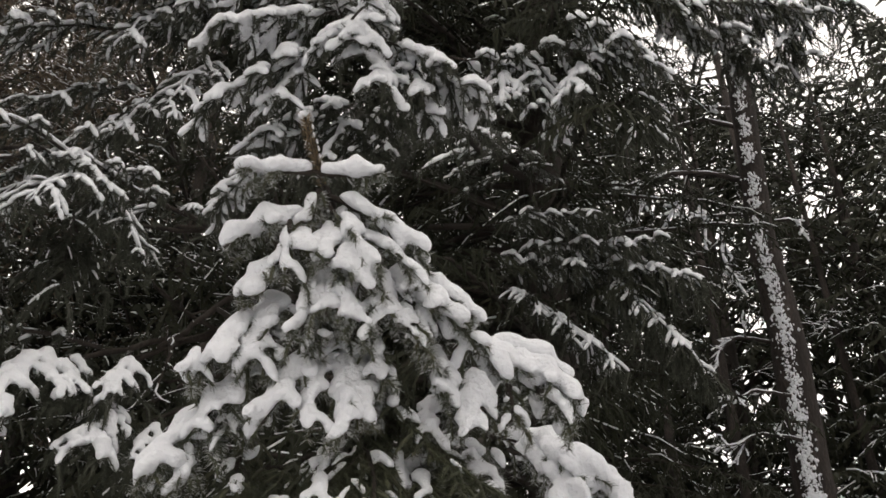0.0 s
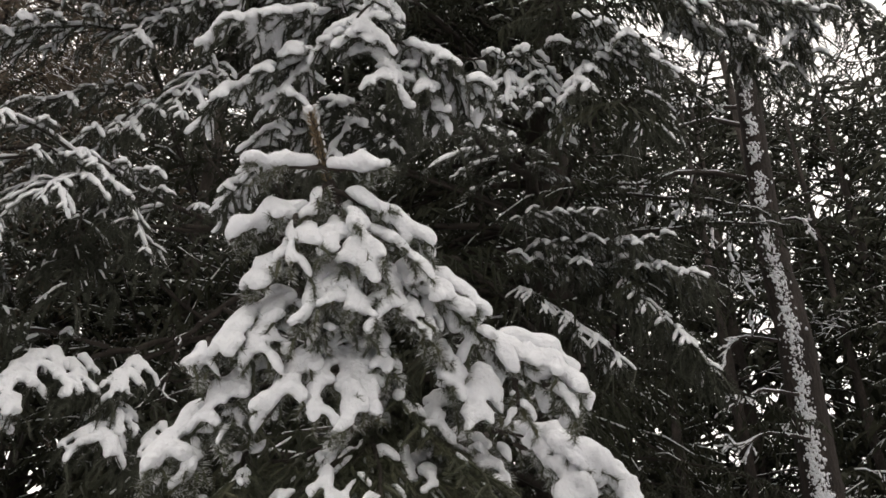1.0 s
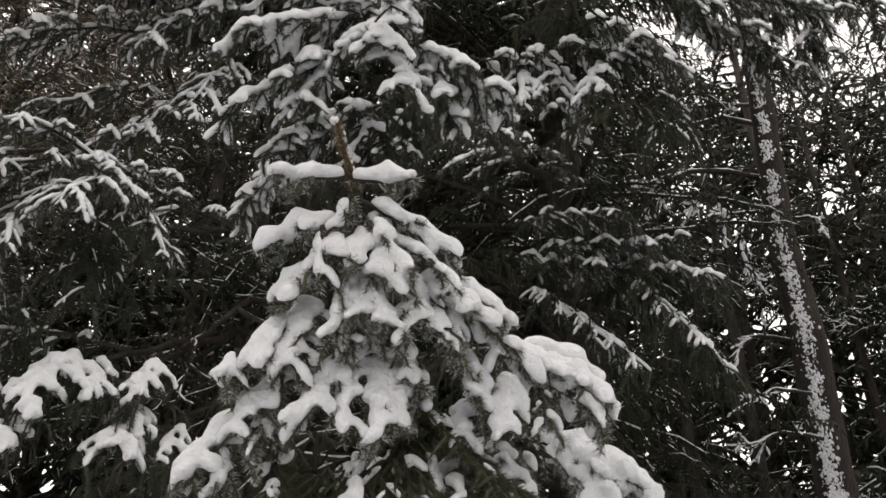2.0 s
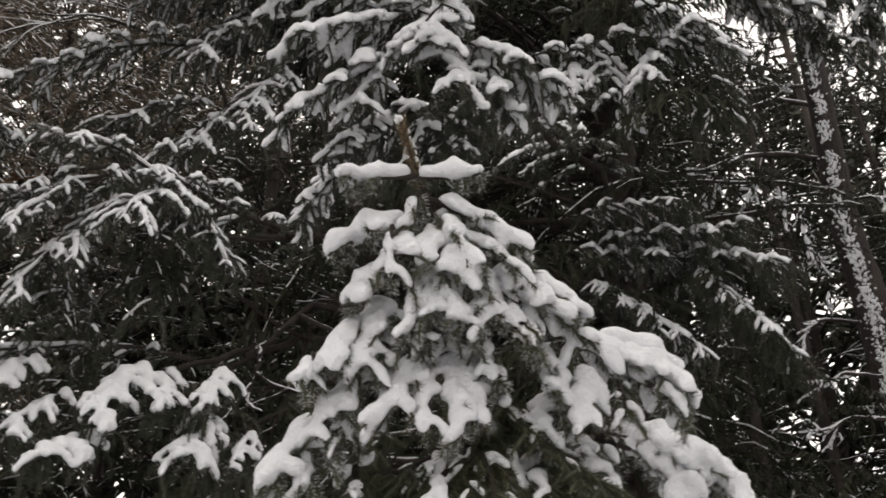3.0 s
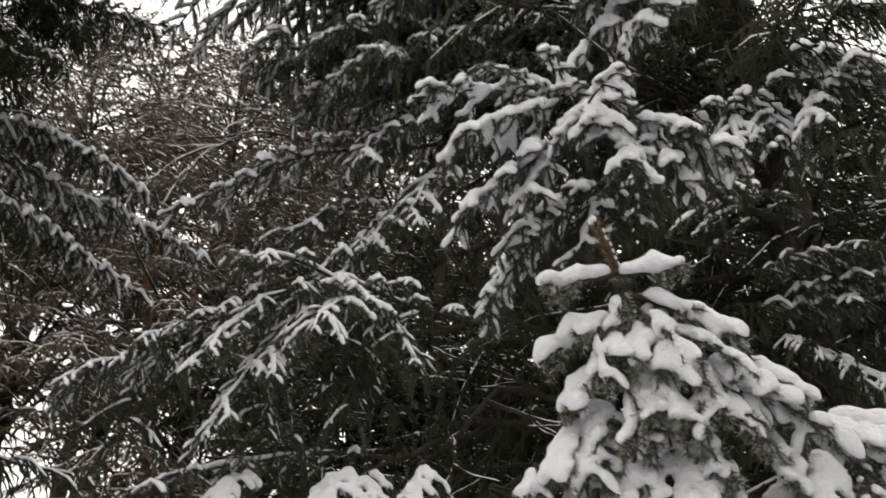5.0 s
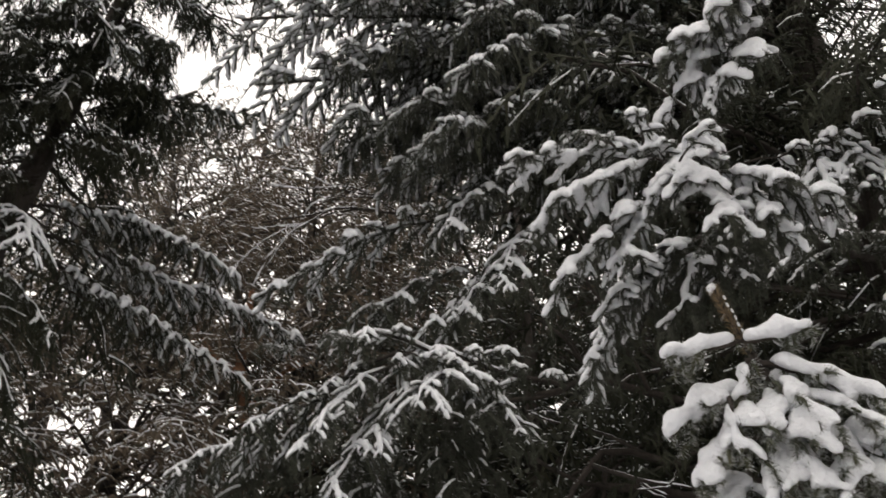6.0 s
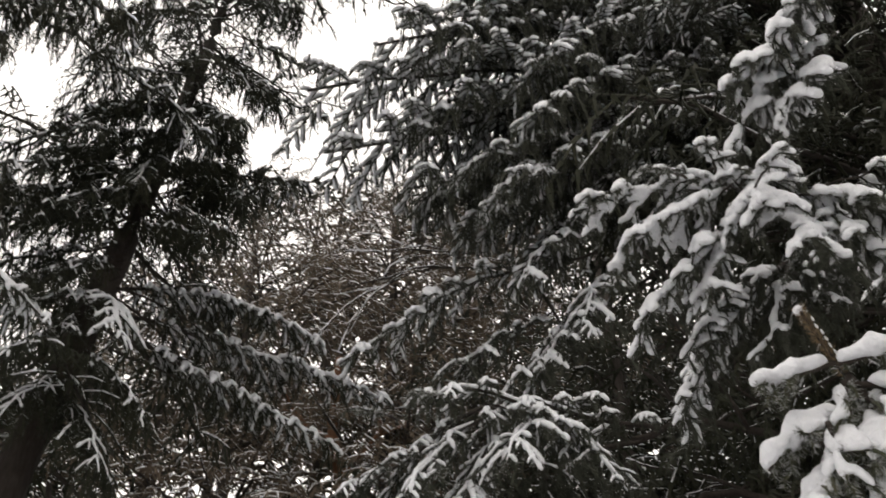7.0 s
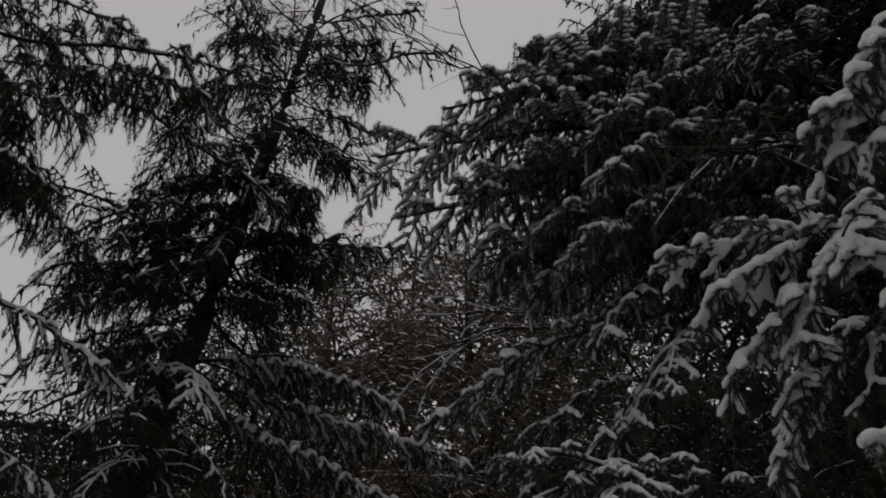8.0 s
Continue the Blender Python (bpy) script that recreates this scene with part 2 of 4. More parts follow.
def trunk(root, points, radii, mat, streak=None, name="trunk"):
    """A tapered, slightly crooked trunk through some points; streak: the side on which snow is plastered."""
    shift = np.array(root.location)
    pts = np.array(points, float) - shift
    rng = np.random.default_rng(len(points) + int(abs(points[0][0] * 100)))
    u = np.linspace(0, 1, 40)
    s = np.linspace(0, 1, len(pts))
    p = np.stack([np.interp(u, s, pts[:, i]) for i in range(3)], -1)
    rad = np.interp(u, s, radii)
    p[:, :2] += np.cumsum(rng.normal(0, 0.06, (40, 2)) * rad[:, None], 0) * 0.5
    soup = Soup()
    soup.tube(p, rad * rng.uniform(0.94, 1.06, 40), 14)
    ob = part(name, soup.mesh(name, mat, True), root)
    if streak is not None:
        way = unit(np.array([*streak, 0.0]))
        across = np.array([-way[1], way[0], 0])
        cake = Soup()
        for z in np.arange(0.02, 0.98, 0.00022 if radii[0] > 0.15 else 0.0008):
            i = z * 39
            k = min(int(i), 38)
            foot = p[k] + (p[k + 1] - p[k]) * (i - k)
            wide = rad[k]
            patch = noise.noise(Vector((z * 60, 3.1, 0)))
            if patch < -0.3 or rng.uniform() < 0.15:
                continue
            an = rng.normal(-0.15 + 0.35 * patch, 0.24)
            out = math.cos(an) * way + math.sin(an) * across
            h = wide * rng.uniform(0.04, 0.14)
            q = foot + out * wide * 0.98 + np.linspace(-1, 1, 3)[:, None] * np.array([0, 0, h])
            cake.tube(q, np.array([0.4, 1, 0.3]) * wide * rng.uniform(0.04, 0.12), 4)
        tagged(part("snow", cake.mesh("snow", SNOW, True), ob, "wind-packed white snow on the bark"), kind="stuff")
    return ob


def bare_limb(root, points, r, seed, mat, snow=0.0, forks=3, depth=2):
    """A crooked leafless limb with forks and a line of snow along its upper side."""
    rng = np.random.default_rng(seed)
    shift = np.array(root.location)
    wood, white = Soup(), Soup()

    def grow(p, r, depth):
        wood.tube(p, np.linspace(r, r * 0.4, len(p)), 5)
        if snow:
            rr = snow * (0.5 + 0.5 * r / (r + 0.006)) * rng.uniform(0.5, 1.2, len(p))
            rr[-1] *= 0.4
            white.tube(p + np.array([0, 0, 1]) * (np.linspace(r, r * 0.4, len(p)) * 0.75)[:, None], rr, 5)
        if depth == 0:
            return
        long = np.linalg.norm(p[-1] - p[0])
        for j in range(forks):
            k = int(len(p) * (0.3 + 0.6 * (j + rng.uniform(0, 1)) / forks))
            k = min(k, len(p) - 2)
            way = unit(tangents(p)[k] + rng.normal(0, 0.4, 3) * np.array([1, 1, 0.7]))
            bend = np.cumsum(rng.normal(0, 0.13, (9, 3)), 0) + way
            q = p[k] + np.concatenate([[np.zeros(3)], np.cumsum(unit(bend), 0)]) * long * rng.uniform(0.25, 0.5) / 9
            grow(q, max(0.0025, r * 0.5), depth - 1)

    pts = np.array(points, float) - shift
    s = np.linspace(0, 1, len(pts))
    u = np.linspace(0, 1, 14)
    p = np.stack([np.interp(u, s, pts[:, i]) for i in range(3)], -1)
    p[1:] += np.cumsum(rng.normal(0, 0.006, (13, 3)), 0) * np.linalg.norm(p[-1] - p[0])
    grow(p, r, depth)
    limb = part("limb", wood.mesh("limb", mat, True), root)
    if snow:
        tagged(part("snow", white.mesh("snow", SNOW, True), limb, "line of white snow along the limb"), kind="stuff")
    return limb


def far_branch(seed, mat, snow, hang, hangs=60, n=13, brush=0.011, needle=0.026, wide=0.004, per_metre=70, load=0.8, step=0.06, twig=0.06, pend=0.6, side=0.36, fine=0.0):
    """Meshes of a bough one metre long along +x, for trees farther off: wood, needles, snow."""
    rng = np.random.default_rng(seed)
    shoots = shoots_of((0, 0, 0), (1, 0, -0.06), side, n, 0.08, 0.45, rng, step, 55.0, twig, pend)
    wood, leaves, white = Soup(), Soup(), Soup()
    for p, level in shoots:
        if level < 1:
            wood.tube(p[::2], np.linspace(0.013, 0.004, len(p[::2])), 3)
    green = [p for p, _ in shoots]
    for _ in range(hangs):
        p, _ = shoots[rng.integers(len(shoots))]
        foot = p[rng.integers(0, len(p))]
        u = np.linspace(0, 1, 4)[:, None]
        away = np.array([rng.normal(0, 0.4), rng.normal(0, 0.4), 0]) + unit(p[-1] - p[0]) * rng.uniform(0, 0.6)
        green.append(foot + hang * rng.uniform(0.4, 1.2) * (np.array([0, 0, -1]) * u ** 1.4 + away * (u - 0.5 * u * u)))
    leaves.needles(green, per_metre, needle, wide, rng, 0.75)
    leaves.brushes([p for p in green if len(p) < 6], brush, rng, 3)
    leaves.brushes([p for p in green if len(p) >= 6], brush * 0.45, rng, 3)
    for p, level in shoots:
        if not snow or rng.uniform() > (fine if level == 2 else load):
            continue
        q = p[::2] if level == 0 else p[1::2] if level == 1 else p
        rad = snow * (1.0 if level == 0 else 0.8) * rng.uniform(0.7, 1.3, len(q))
        rad[-1] *= 0.5
        white.tube(q + np.array([0, 0, 1]) * (rad * 0.6 + brush * 0.5)[:, None], rad, 4)
    return wood.mesh("far_branch", BARK, True), leaves.mesh("far_needles", mat), white.mesh("far_snow", SNOW, True)


def set_branch(root, kind, foot, yaw, pitch, long, wide=1.0):
    """A bough of a farther tree, from shared meshes."""
    wood, leaves, white = kind
    bough = part("branch", wood, root)
    m = Matrix.Translation(Vector(foot) - root.location) @ Euler((0, -radians(pitch), radians(yaw))).to_matrix().to_4x4()
    bough.matrix_basis = m @ Matrix.Diagonal((long, long * wide, long, 1))
    tagged(part("needles", leaves, bough), kind="stuff")
    if len(white.vertices):
        tagged(part("snow", white, bough), kind="stuff")


def far_spruce(name, place, height, reach, kinds, seed, label, low=1.5, whorls=18, each=5, r=0.13, mat=None, droop=-12, group="", full=0.9, bend=1.0, face=180.0):
    """A spruce farther off: a trunk with whorls of boughs that shorten upwards."""
    rng = np.random.default_rng(seed)
    root = tree(name, place, label, group)
    x, y, z = place
    trunk(root, [(x, y, z), (x + rng.normal(0, 0.05), y, z + height * 0.5), (x + rng.normal(0, 0.1), y + rng.normal(0, 0.1), z + height)],
          [r, r * 0.7, 0.015], mat or BARK)
    for w in range(whorls):
        h = low + (height * 0.98 - low) * (w + rng.uniform(-0.3, 0.3)) / whorls
        turn = rng.uniform(0, 360)
        for k in range(each):
            yaw = turn + 360 * k / each + rng.uniform(-20, 20)
            if abs((yaw - math.degrees(math.atan2(-y, -x)) + 180) % 360 - 180) > face:
                continue
            long = reach * (1 - full * (h / height) ** bend) * rng.uniform(0.7, 1.2) + 0.2
            set_branch(root, kinds[rng.integers(len(kinds))], (x, y, z + h + rng.uniform(-0.2, 0.2)), yaw,
                       droop + 30 * h / height + rng.uniform(-9, 9), long, rng.uniform(0.8, 1.15))
    return root


# ---- ground ----
def snowy_ground():
    bm = bmesh.new()
    n, half = 90, 400.0
    rows = []
    for i in range(n + 1):
        row = []
        for j in range(n + 1):
            x, y = (half * math.copysign(abs(2 * q / n - 1) ** 3, 2 * q / n - 1) for q in (i, j))
            z = 0.12 * noise.noise(Vector((x * 0.35, y * 0.35, 0))) + 0.05 * noise.noise(Vector((x * 1.3, y * 1.3, 3))) - 0.05
            row.append(bm.verts.new((x, y, z)))
        rows.append(row)
    for i in range(n):
        for j in range(n):
            bm.faces.new((rows[i][j], rows[i + 1][j], rows[i + 1][j + 1], rows[i][j + 1])).smooth = True
    me = bpy.data.meshes.new("ground")
    bm.to_mesh(me)
    bm.free()
    me.materials.append(SNOW)
    tagged(new("ground", me), "white snow-covered forest floor, softly uneven", "ground", kind="structure")


snowy_ground()

def young_branch(a, b, **more):
    return snowy_branch(young, a, b, **{"mat": NEEDLE_YOUNG, "per_metre": 1400, "needle": 0.015, "width": 0.0014, "thick": 0.012, "voxel": 0.0055, "droop": 0.5, "lean": 42.0, "hang": 0.02, "hangs": 10, "brush": 0.003,
                                        "twig": 0.055, "step": 0.04, "pend": 0.1, "sink": 0.5, "cling": 0.95, "fine": 0.8, "share": 0.76, "frost": 950, "load": 0.95, **more})


def big_branch(a, b, **more):
    return snowy_branch(big, a, b, **{"mat": NEEDLE_GREY, "per_metre": 800, "needle": 0.018, "width": 0.0024, "brush": 0.003, "sides": 4, "droop": 0.45, "twig": 0.078, "step": 0.056, "share": 0.72, "pend": 0.25, "cling": 0.8, "fine": 0.85, "frost": 300, "core": 0.25, "load": 0.95, **more})


def laden_branch(a, b, **more):
    return big_branch(a, b, **{"cling": 0.85, "fine": 0.85, "per_metre": 1000, "width": 0.002, "frost": 420, "pend": 0.2, "step": 0.06, "twig": 0.075, "share": 0.82, "voxel": 0.0065, **more})


def high_branch(a, b, **more):
    return snowy_branch(big, a, b, **{"mat": NEEDLE_GREY, "per_metre": 330, "needle": 0.02, "width": 0.0036, "brush": 0.0045, "sides": 3, "droop": 0.4, "twig": 0.095, "step": 0.068, "pend": 0.28, "cling": 0.8, "share": 0.75, "fine": 0.75, "frost": 150, "core": 0.4, "thick": 0.006, **more})


def side_branch(a, b, **more):
    return snowy_branch(side, a, b, **{"per_metre": 300, "needle": 0.02, "width": 0.0036, "brush": 0.0045, "sides": 3, "droop": 0.5, "step": 0.07, "twig": 0.1, "pend": 0.5, "cling": 0.75, "fine": 0.55, "frost": 100, "core": 0.3, **more})


def leader(root, a, b):
    """The upright top shoot, its needles brown and pressed upwards, with a small cap of snow."""
    rng = np.random.default_rng(7)
    a, b = np.array(a) - np.array(root.location), np.array(b) - np.array(root.location)
    p = curve(a, b, 0.0, 8)
    wood, leaves, white = Soup(), Soup(), Soup()
    wood.tube(p, np.linspace(0.004, 0.003, 8), 8)
    leaves.needles([p], 3400, 0.021, 0.0016, rng, 0.8)
    top = part("leader", wood.mesh("leader", BARK, True), root, "upright brown leading shoot")
    part("needles", leaves.mesh("needles", NEEDLE_LEADER), top, "short brown needles pressed upwards")
    for k in range(3):
        white.tube(b + rng.normal(0, 0.0025, 3) + np.linspace(-1, 1, 5)[:, None] * np.array([0.001, 0, 0.006]), np.array([0.4, 0.9, 1, 0.9, 0.4]) * 0.006, 8)
    right = np.array([0.008, -0.002, 0.0])
    for u in np.arange(0.25, 0.95, 0.1):
        q = a + (b - a) * u + right * rng.uniform(0.8, 1.3)
        white.tube(q + np.linspace(-1, 1, 4)[:, None] * (b - a) * 0.035, np.array([0.5, 1, 1, 0.4]) * 0.002, 6)
    part("snow", white.mesh("snow", SNOW, True), top, "dusting of snow on the shoot")


# ---- the young spruce close by ----
young = tree("young_spruce", (0.05, 1.75, -0.05), "small young spruce laden with thick snow, its brown leader bare")
trunk(young, [(0.05, 1.75, -0.05), (-0.124, 1.617, 2.284), (-0.147, 1.539, 2.483), (-0.169, 1.450, 2.619), (-0.180, 1.409, 2.672), (-0.202, 1.362, 2.720)], [0.035, 0.02, 0.015, 0.011, 0.009, 0.006], BARK)
leader(young, (-0.201, 1.364, 2.718), (-0.230, 1.275, 2.798))
young_branch((-0.203, 1.344, 2.733), (-0.330, 1.303, 2.705), n=0, r=0.023, spread=0.25, sag=0.02, load=1, seed=401)
young_branch((-0.214, 1.345, 2.731), (-0.108, 1.347, 2.728), n=0, r=0.023, spread=0.25, sag=0.03, load=1, seed=402)
young_branch((-0.205, 1.345, 2.701), (-0.209, 1.373, 2.648), n=0, r=0.017, spread=0.25, load=1, seed=403)
young_branch((-0.193, 1.362, 2.698), (-0.034, 1.395, 2.606), n=7, r=0.025, spread=0.22, seed=404)
young_branch((-0.174, 1.393, 2.661), (-0.045, 1.379, 2.558), n=6, r=0.018, spread=0.2, seed=405)
young_branch((-0.137, 1.410, 2.644), (-0.147, 1.379, 2.548), n=0, r=0.018, spread=0.25, load=1, seed=406)
young_branch((-0.213, 1.391, 2.673), (-0.354, 1.360, 2.592), n=6, r=0.026, spread=0.2, sag=0.1, seed=407)
young_branch((-0.248, 1.350, 2.637), (-0.245, 1.354, 2.528), n=0, r=0.016, spread=0.25, load=1, seed=408)
young_branch((-0.240, 1.415, 2.618), (-0.328, 1.395, 2.515), n=6, r=0.023, spread=0.25, seed=409)
young_branch((-0.189, 1.434, 2.603), (-0.216, 1.370, 2.438), n=4, r=0.018, spread=0.3, sag=0.12, seed=410)
young_branch((-0.184, 1.435, 2.603), (-0.142, 1.379, 2.457), n=3, r=0.018, spread=0.3, sag=0.12, seed=411)
young_branch((-0.203, 1.436, 2.598), (-0.179, 1.361, 2.461), n=0, r=0.017, spread=0.25, load=1, seed=412)
young_branch((-0.128, 1.444, 2.615), (0.063, 1.479, 2.476), n=12, r=0.027, spread=0.25, seed=413)
young_branch((-0.061, 1.453, 2.610), (0.051, 1.481, 2.531), n=6, r=0.025, spread=0.25, seed=414)
young_branch((-0.089, 1.449, 2.595), (-0.103, 1.393, 2.459), n=4, r=0.016, spread=0.25, seed=415)
young_branch((-0.042, 1.477, 2.557), (-0.032, 1.430, 2.442), n=4, r=0.015, spread=0.25, seed=416)
young_branch((-0.061, 1.471, 2.564), (-0.056, 1.415, 2.466), n=0, r=0.013, spread=0.25, seed=417)
young_branch((-0.250, 1.463, 2.565), (-0.365, 1.423, 2.415), n=9, r=0.023, spread=0.3, seed=418)
young_branch((-0.253, 1.457, 2.555), (-0.299, 1.401, 2.399), n=7, r=0.019, spread=0.3, seed=419)
young_branch((-0.276, 1.469, 2.529), (-0.270, 1.415, 2.425), n=3, r=0.016, spread=0.25, seed=420)
young_branch((-0.165, 1.512, 2.506), (-0.271, 1.412, 2.302), n=6, r=0.021, spread=0.25, sag=0.12, seed=421)
young_branch((-0.174, 1.509, 2.488), (-0.208, 1.418, 2.312), n=3, r=0.017, spread=0.25, sag=0.1, seed=422)
young_branch((-0.169, 1.505, 2.497), (-0.144, 1.418, 2.282), n=6, r=0.021, spread=0.2, sag=0.12, seed=423)
young_branch((-0.164, 1.505, 2.497), (-0.114, 1.445, 2.323), n=4, r=0.019, spread=0.2, sag=0.1, seed=424)
young_branch((-0.137, 1.516, 2.503), (-0.121, 1.458, 2.384), n=4, r=0.016, spread=0.25, seed=425)
young_branch((-0.284, 1.506, 2.465), (-0.375, 1.449, 2.318), n=7, r=0.021, spread=0.28, seed=426)
young_branch((-0.346, 1.523, 2.411), (-0.332, 1.453, 2.285), n=4, r=0.014, spread=0.25, load=0.6, seed=427)
young_branch((-0.383, 1.441, 2.458), (-0.391, 1.435, 2.382), n=6, r=0.016, spread=0.35, seed=428)
young_branch((0.006, 1.546, 2.521), (0.224, 1.580, 2.433), n=13, r=0.031, spread=0.28, sag=0.08, seed=429)
young_branch((0.065, 1.564, 2.529), (0.213, 1.606, 2.494), n=7, r=0.027, spread=0.25, seed=430)
young_branch((0.054, 1.548, 2.478), (0.043, 1.510, 2.335), n=6, r=0.019, spread=0.25, seed=431)
young_branch((0.111, 1.559, 2.451), (0.111, 1.535, 2.368), n=4, r=0.016, spread=0.25, seed=432)
young_branch((0.158, 1.561, 2.441), (0.210, 1.545, 2.373), n=4, r=0.016, spread=0.25, seed=433)
young_branch((-0.354, 1.530, 2.394), (-0.455, 1.466, 2.231), n=10, r=0.028, spread=0.25, sag=0.08, seed=434)
young_branch((-0.391, 1.496, 2.307), (-0.386, 1.469, 2.220), n=6, r=0.016, spread=0.25, load=0.7, seed=435)
young_branch((0.081, 1.797, 2.473), (0.334, 1.785, 2.311), n=13, r=0.038, spread=0.3, sag=0.12, seed=436)
young_branch((0.123, 1.807, 2.449), (0.234, 1.749, 2.304), n=9, r=0.032, spread=0.3, seed=437)
young_branch((0.055, 1.668, 2.399), (-0.087, 1.580, 2.273), n=10, r=0.016, spread=0.3, load=0.5, seed=438)
young_branch((0.065, 1.667, 2.399), (0.069, 1.584, 2.266), n=9, r=0.016, spread=0.35, load=0.5, seed=439)
young_branch((-0.004, 1.589, 2.446), (-0.031, 1.531, 2.339), n=7, r=0.016, spread=0.35, load=0.8, seed=440)
young_branch((-0.013, 1.529, 2.511), (0.005, 1.503, 2.395), n=9, r=0.016, spread=0.35, load=0.7, seed=441)
young_branch((-0.127, 1.558, 2.430), (-0.074, 1.521, 2.262), n=13, r=0.013, spread=0.4, load=0.22, seed=442)
young_branch((-0.145, 1.583, 2.379), (-0.190, 1.486, 2.216), n=13, r=0.013, spread=0.4, load=0.22, seed=443)
young_branch((-0.162, 1.588, 2.341), (-0.255, 1.484, 2.197), n=13, r=0.014, spread=0.4, load=0.22, seed=444)
young_branch((-0.129, 1.598, 2.325), (-0.120, 1.489, 2.173), n=13, r=0.014, spread=0.4, load=0.22, seed=445)
young_branch((-0.127, 1.536, 2.471), (-0.044, 1.509, 2.338), n=10, r=0.013, spread=0.4, load=0.22, seed=446)
young_branch((-0.309, 1.555, 2.365), (-0.325, 1.485, 2.215), n=12, r=0.014, spread=0.35, load=0.22, seed=447)
young_branch((-0.184, 1.390, 2.664), (-0.200, 1.348, 2.548), n=4, r=0.02, spread=0.3, seed=448)
young_branch((-0.170, 1.394, 2.661), (-0.120, 1.370, 2.530), n=4, r=0.021, spread=0.3, seed=449)
young_branch((-0.198, 1.362, 2.697), (-0.149, 1.365, 2.602), n=4, r=0.021, spread=0.3, seed=450)
young_branch((-0.203, 1.388, 2.663), (-0.267, 1.373, 2.566), n=4, r=0.022, spread=0.3, seed=451)
young_branch((-0.137, 1.435, 2.609), (-0.085, 1.411, 2.509), n=5, r=0.022, spread=0.3, seed=452)
young_branch((-0.174, 1.470, 2.552), (-0.201, 1.399, 2.431), n=5, r=0.014, spread=0.3, load=0.5, seed=453)
young_branch((-0.137, 1.483, 2.538), (-0.084, 1.455, 2.395), n=6, r=0.014, spread=0.3, load=0.5, seed=455)
young_branch((-0.206, 1.351, 2.693), (-0.218, 1.358, 2.633), n=3, r=0.018, spread=0.3, seed=456)
young_branch((-0.132, 1.576, 2.417), (0.099, 1.499, 2.207), n=9, spread=0.4, r=0.014, load=0.15, seed=128)
young_branch((-0.130, 1.575, 2.375), (-0.081, 1.405, 2.120), n=8, spread=0.45, r=0.014, load=0.15, seed=129)
young_branch((-0.130, 1.583, 2.358), (-0.242, 1.393, 2.100), n=9, spread=0.4, r=0.014, load=0.15, seed=130)
young_branch((-0.130, 1.583, 2.358), (-0.429, 1.446, 2.135), n=10, spread=0.35, r=0.014, load=0.15, seed=131)
young_branch((-0.125, 1.591, 2.342), (0.177, 1.512, 2.092), n=10, spread=0.35, r=0.016, load=0.4, seed=132)
for k in range(26):
    turn, z = 2.4 * k, 1.98 - 0.062 * k
    out, x, y = 0.36 + 0.014 * k, 0.05 - 0.076 * z, 1.75 - 0.058 * z
    young_branch((x, y, z), (x + out * math.cos(turn), y + out * 0.8 * math.sin(turn), z - 0.14), n=8, spread=0.35, r=0.026, sag=0.1, voxel=0.012, frost=0, per_metre=500, seed=900 + k)

# ---- the big spruce behind it ----
big = tree("big_spruce", (0.58, 5.0, -0.1), "tall dark green spruce with drooping boughs under snow")
trunk(big, [(0.58, 5.0, -0.1), (0.6, 5.0, 5), (0.62, 5.05, 9), (0.6, 5.05, 14)], [0.19, 0.15, 0.11, 0.02], BARK)
laden_branch((0.55,4.8,5.3), (-0.205, 2.189, 3.785), n=14, spread=0.14, r=0.018, load=0.5, hang=0.06, hangs=80, seed=136)
laden_branch((-0.261, 2.264, 4.190), (-0.689, 2.102, 3.912), n=8, spread=0.33, r=0.028, hang=0.05, hangs=40, seed=137)
laden_branch((-0.259, 2.309, 4.082), (-0.695, 2.217, 3.726), n=8, spread=0.33, r=0.028, hang=0.05, hangs=40, seed=138)
laden_branch((-0.402, 2.319, 4.053), (-0.499, 2.216, 3.709), n=5, spread=0.35, r=0.022, hang=0.04, hangs=20, seed=139)
laden_branch((-0.241, 2.284, 4.107), (0.125, 2.268, 3.782), n=9, spread=0.38, r=0.030, hang=0.06, hangs=60, seed=140)
laden_branch((-0.259, 2.297, 4.094), (-0.153, 2.178, 3.729), n=5, spread=0.5, r=0.024, hang=0.06, hangs=40, seed=141)
laden_branch((-0.170, 2.339, 4.062), (-0.007, 2.279, 3.701), n=6, spread=0.35, r=0.024, hang=0.06, hangs=40, seed=142)
laden_branch((-0.229, 2.312, 4.218), (-0.253, 2.099, 3.867), n=6, spread=0.5, r=0.028, hang=0.04, hangs=20, seed=143)
laden_branch((-0.277, 2.580, 4.095), (-0.708, 2.528, 3.600), n=10, spread=0.3, r=0.022, hang=0.06, hangs=60, seed=144)
laden_branch((-0.353, 2.575, 4.091), (-0.592, 2.378, 3.734), n=6, spread=0.35, r=0.020, hang=0.04, hangs=30, seed=145)
laden_branch((-0.277, 2.593, 4.082), (-0.384, 2.421, 3.658), n=8, spread=0.4, r=0.018, load=0.4, hang=0.06, hangs=60, seed=146)
laden_branch((-0.171, 2.729, 4.239), (-0.263, 2.547, 3.837), n=8, spread=0.5, r=0.018, load=0.6, hang=0.08, hangs=80, seed=147)
laden_branch((-0.289, 2.327, 4.199), (-0.805, 2.050, 4.096), n=7, spread=0.25, r=0.024, hang=0.04, hangs=30, seed=148)
laden_branch((-0.322, 2.285, 4.168), (-0.563, 2.049, 4.149), n=3, spread=0.25, r=0.020, seed=149)
laden_branch((-0.306, 2.267, 4.117), (-0.362, 2.059, 4.166), n=3, spread=0.25, r=0.020, sag=-.1, seed=150)
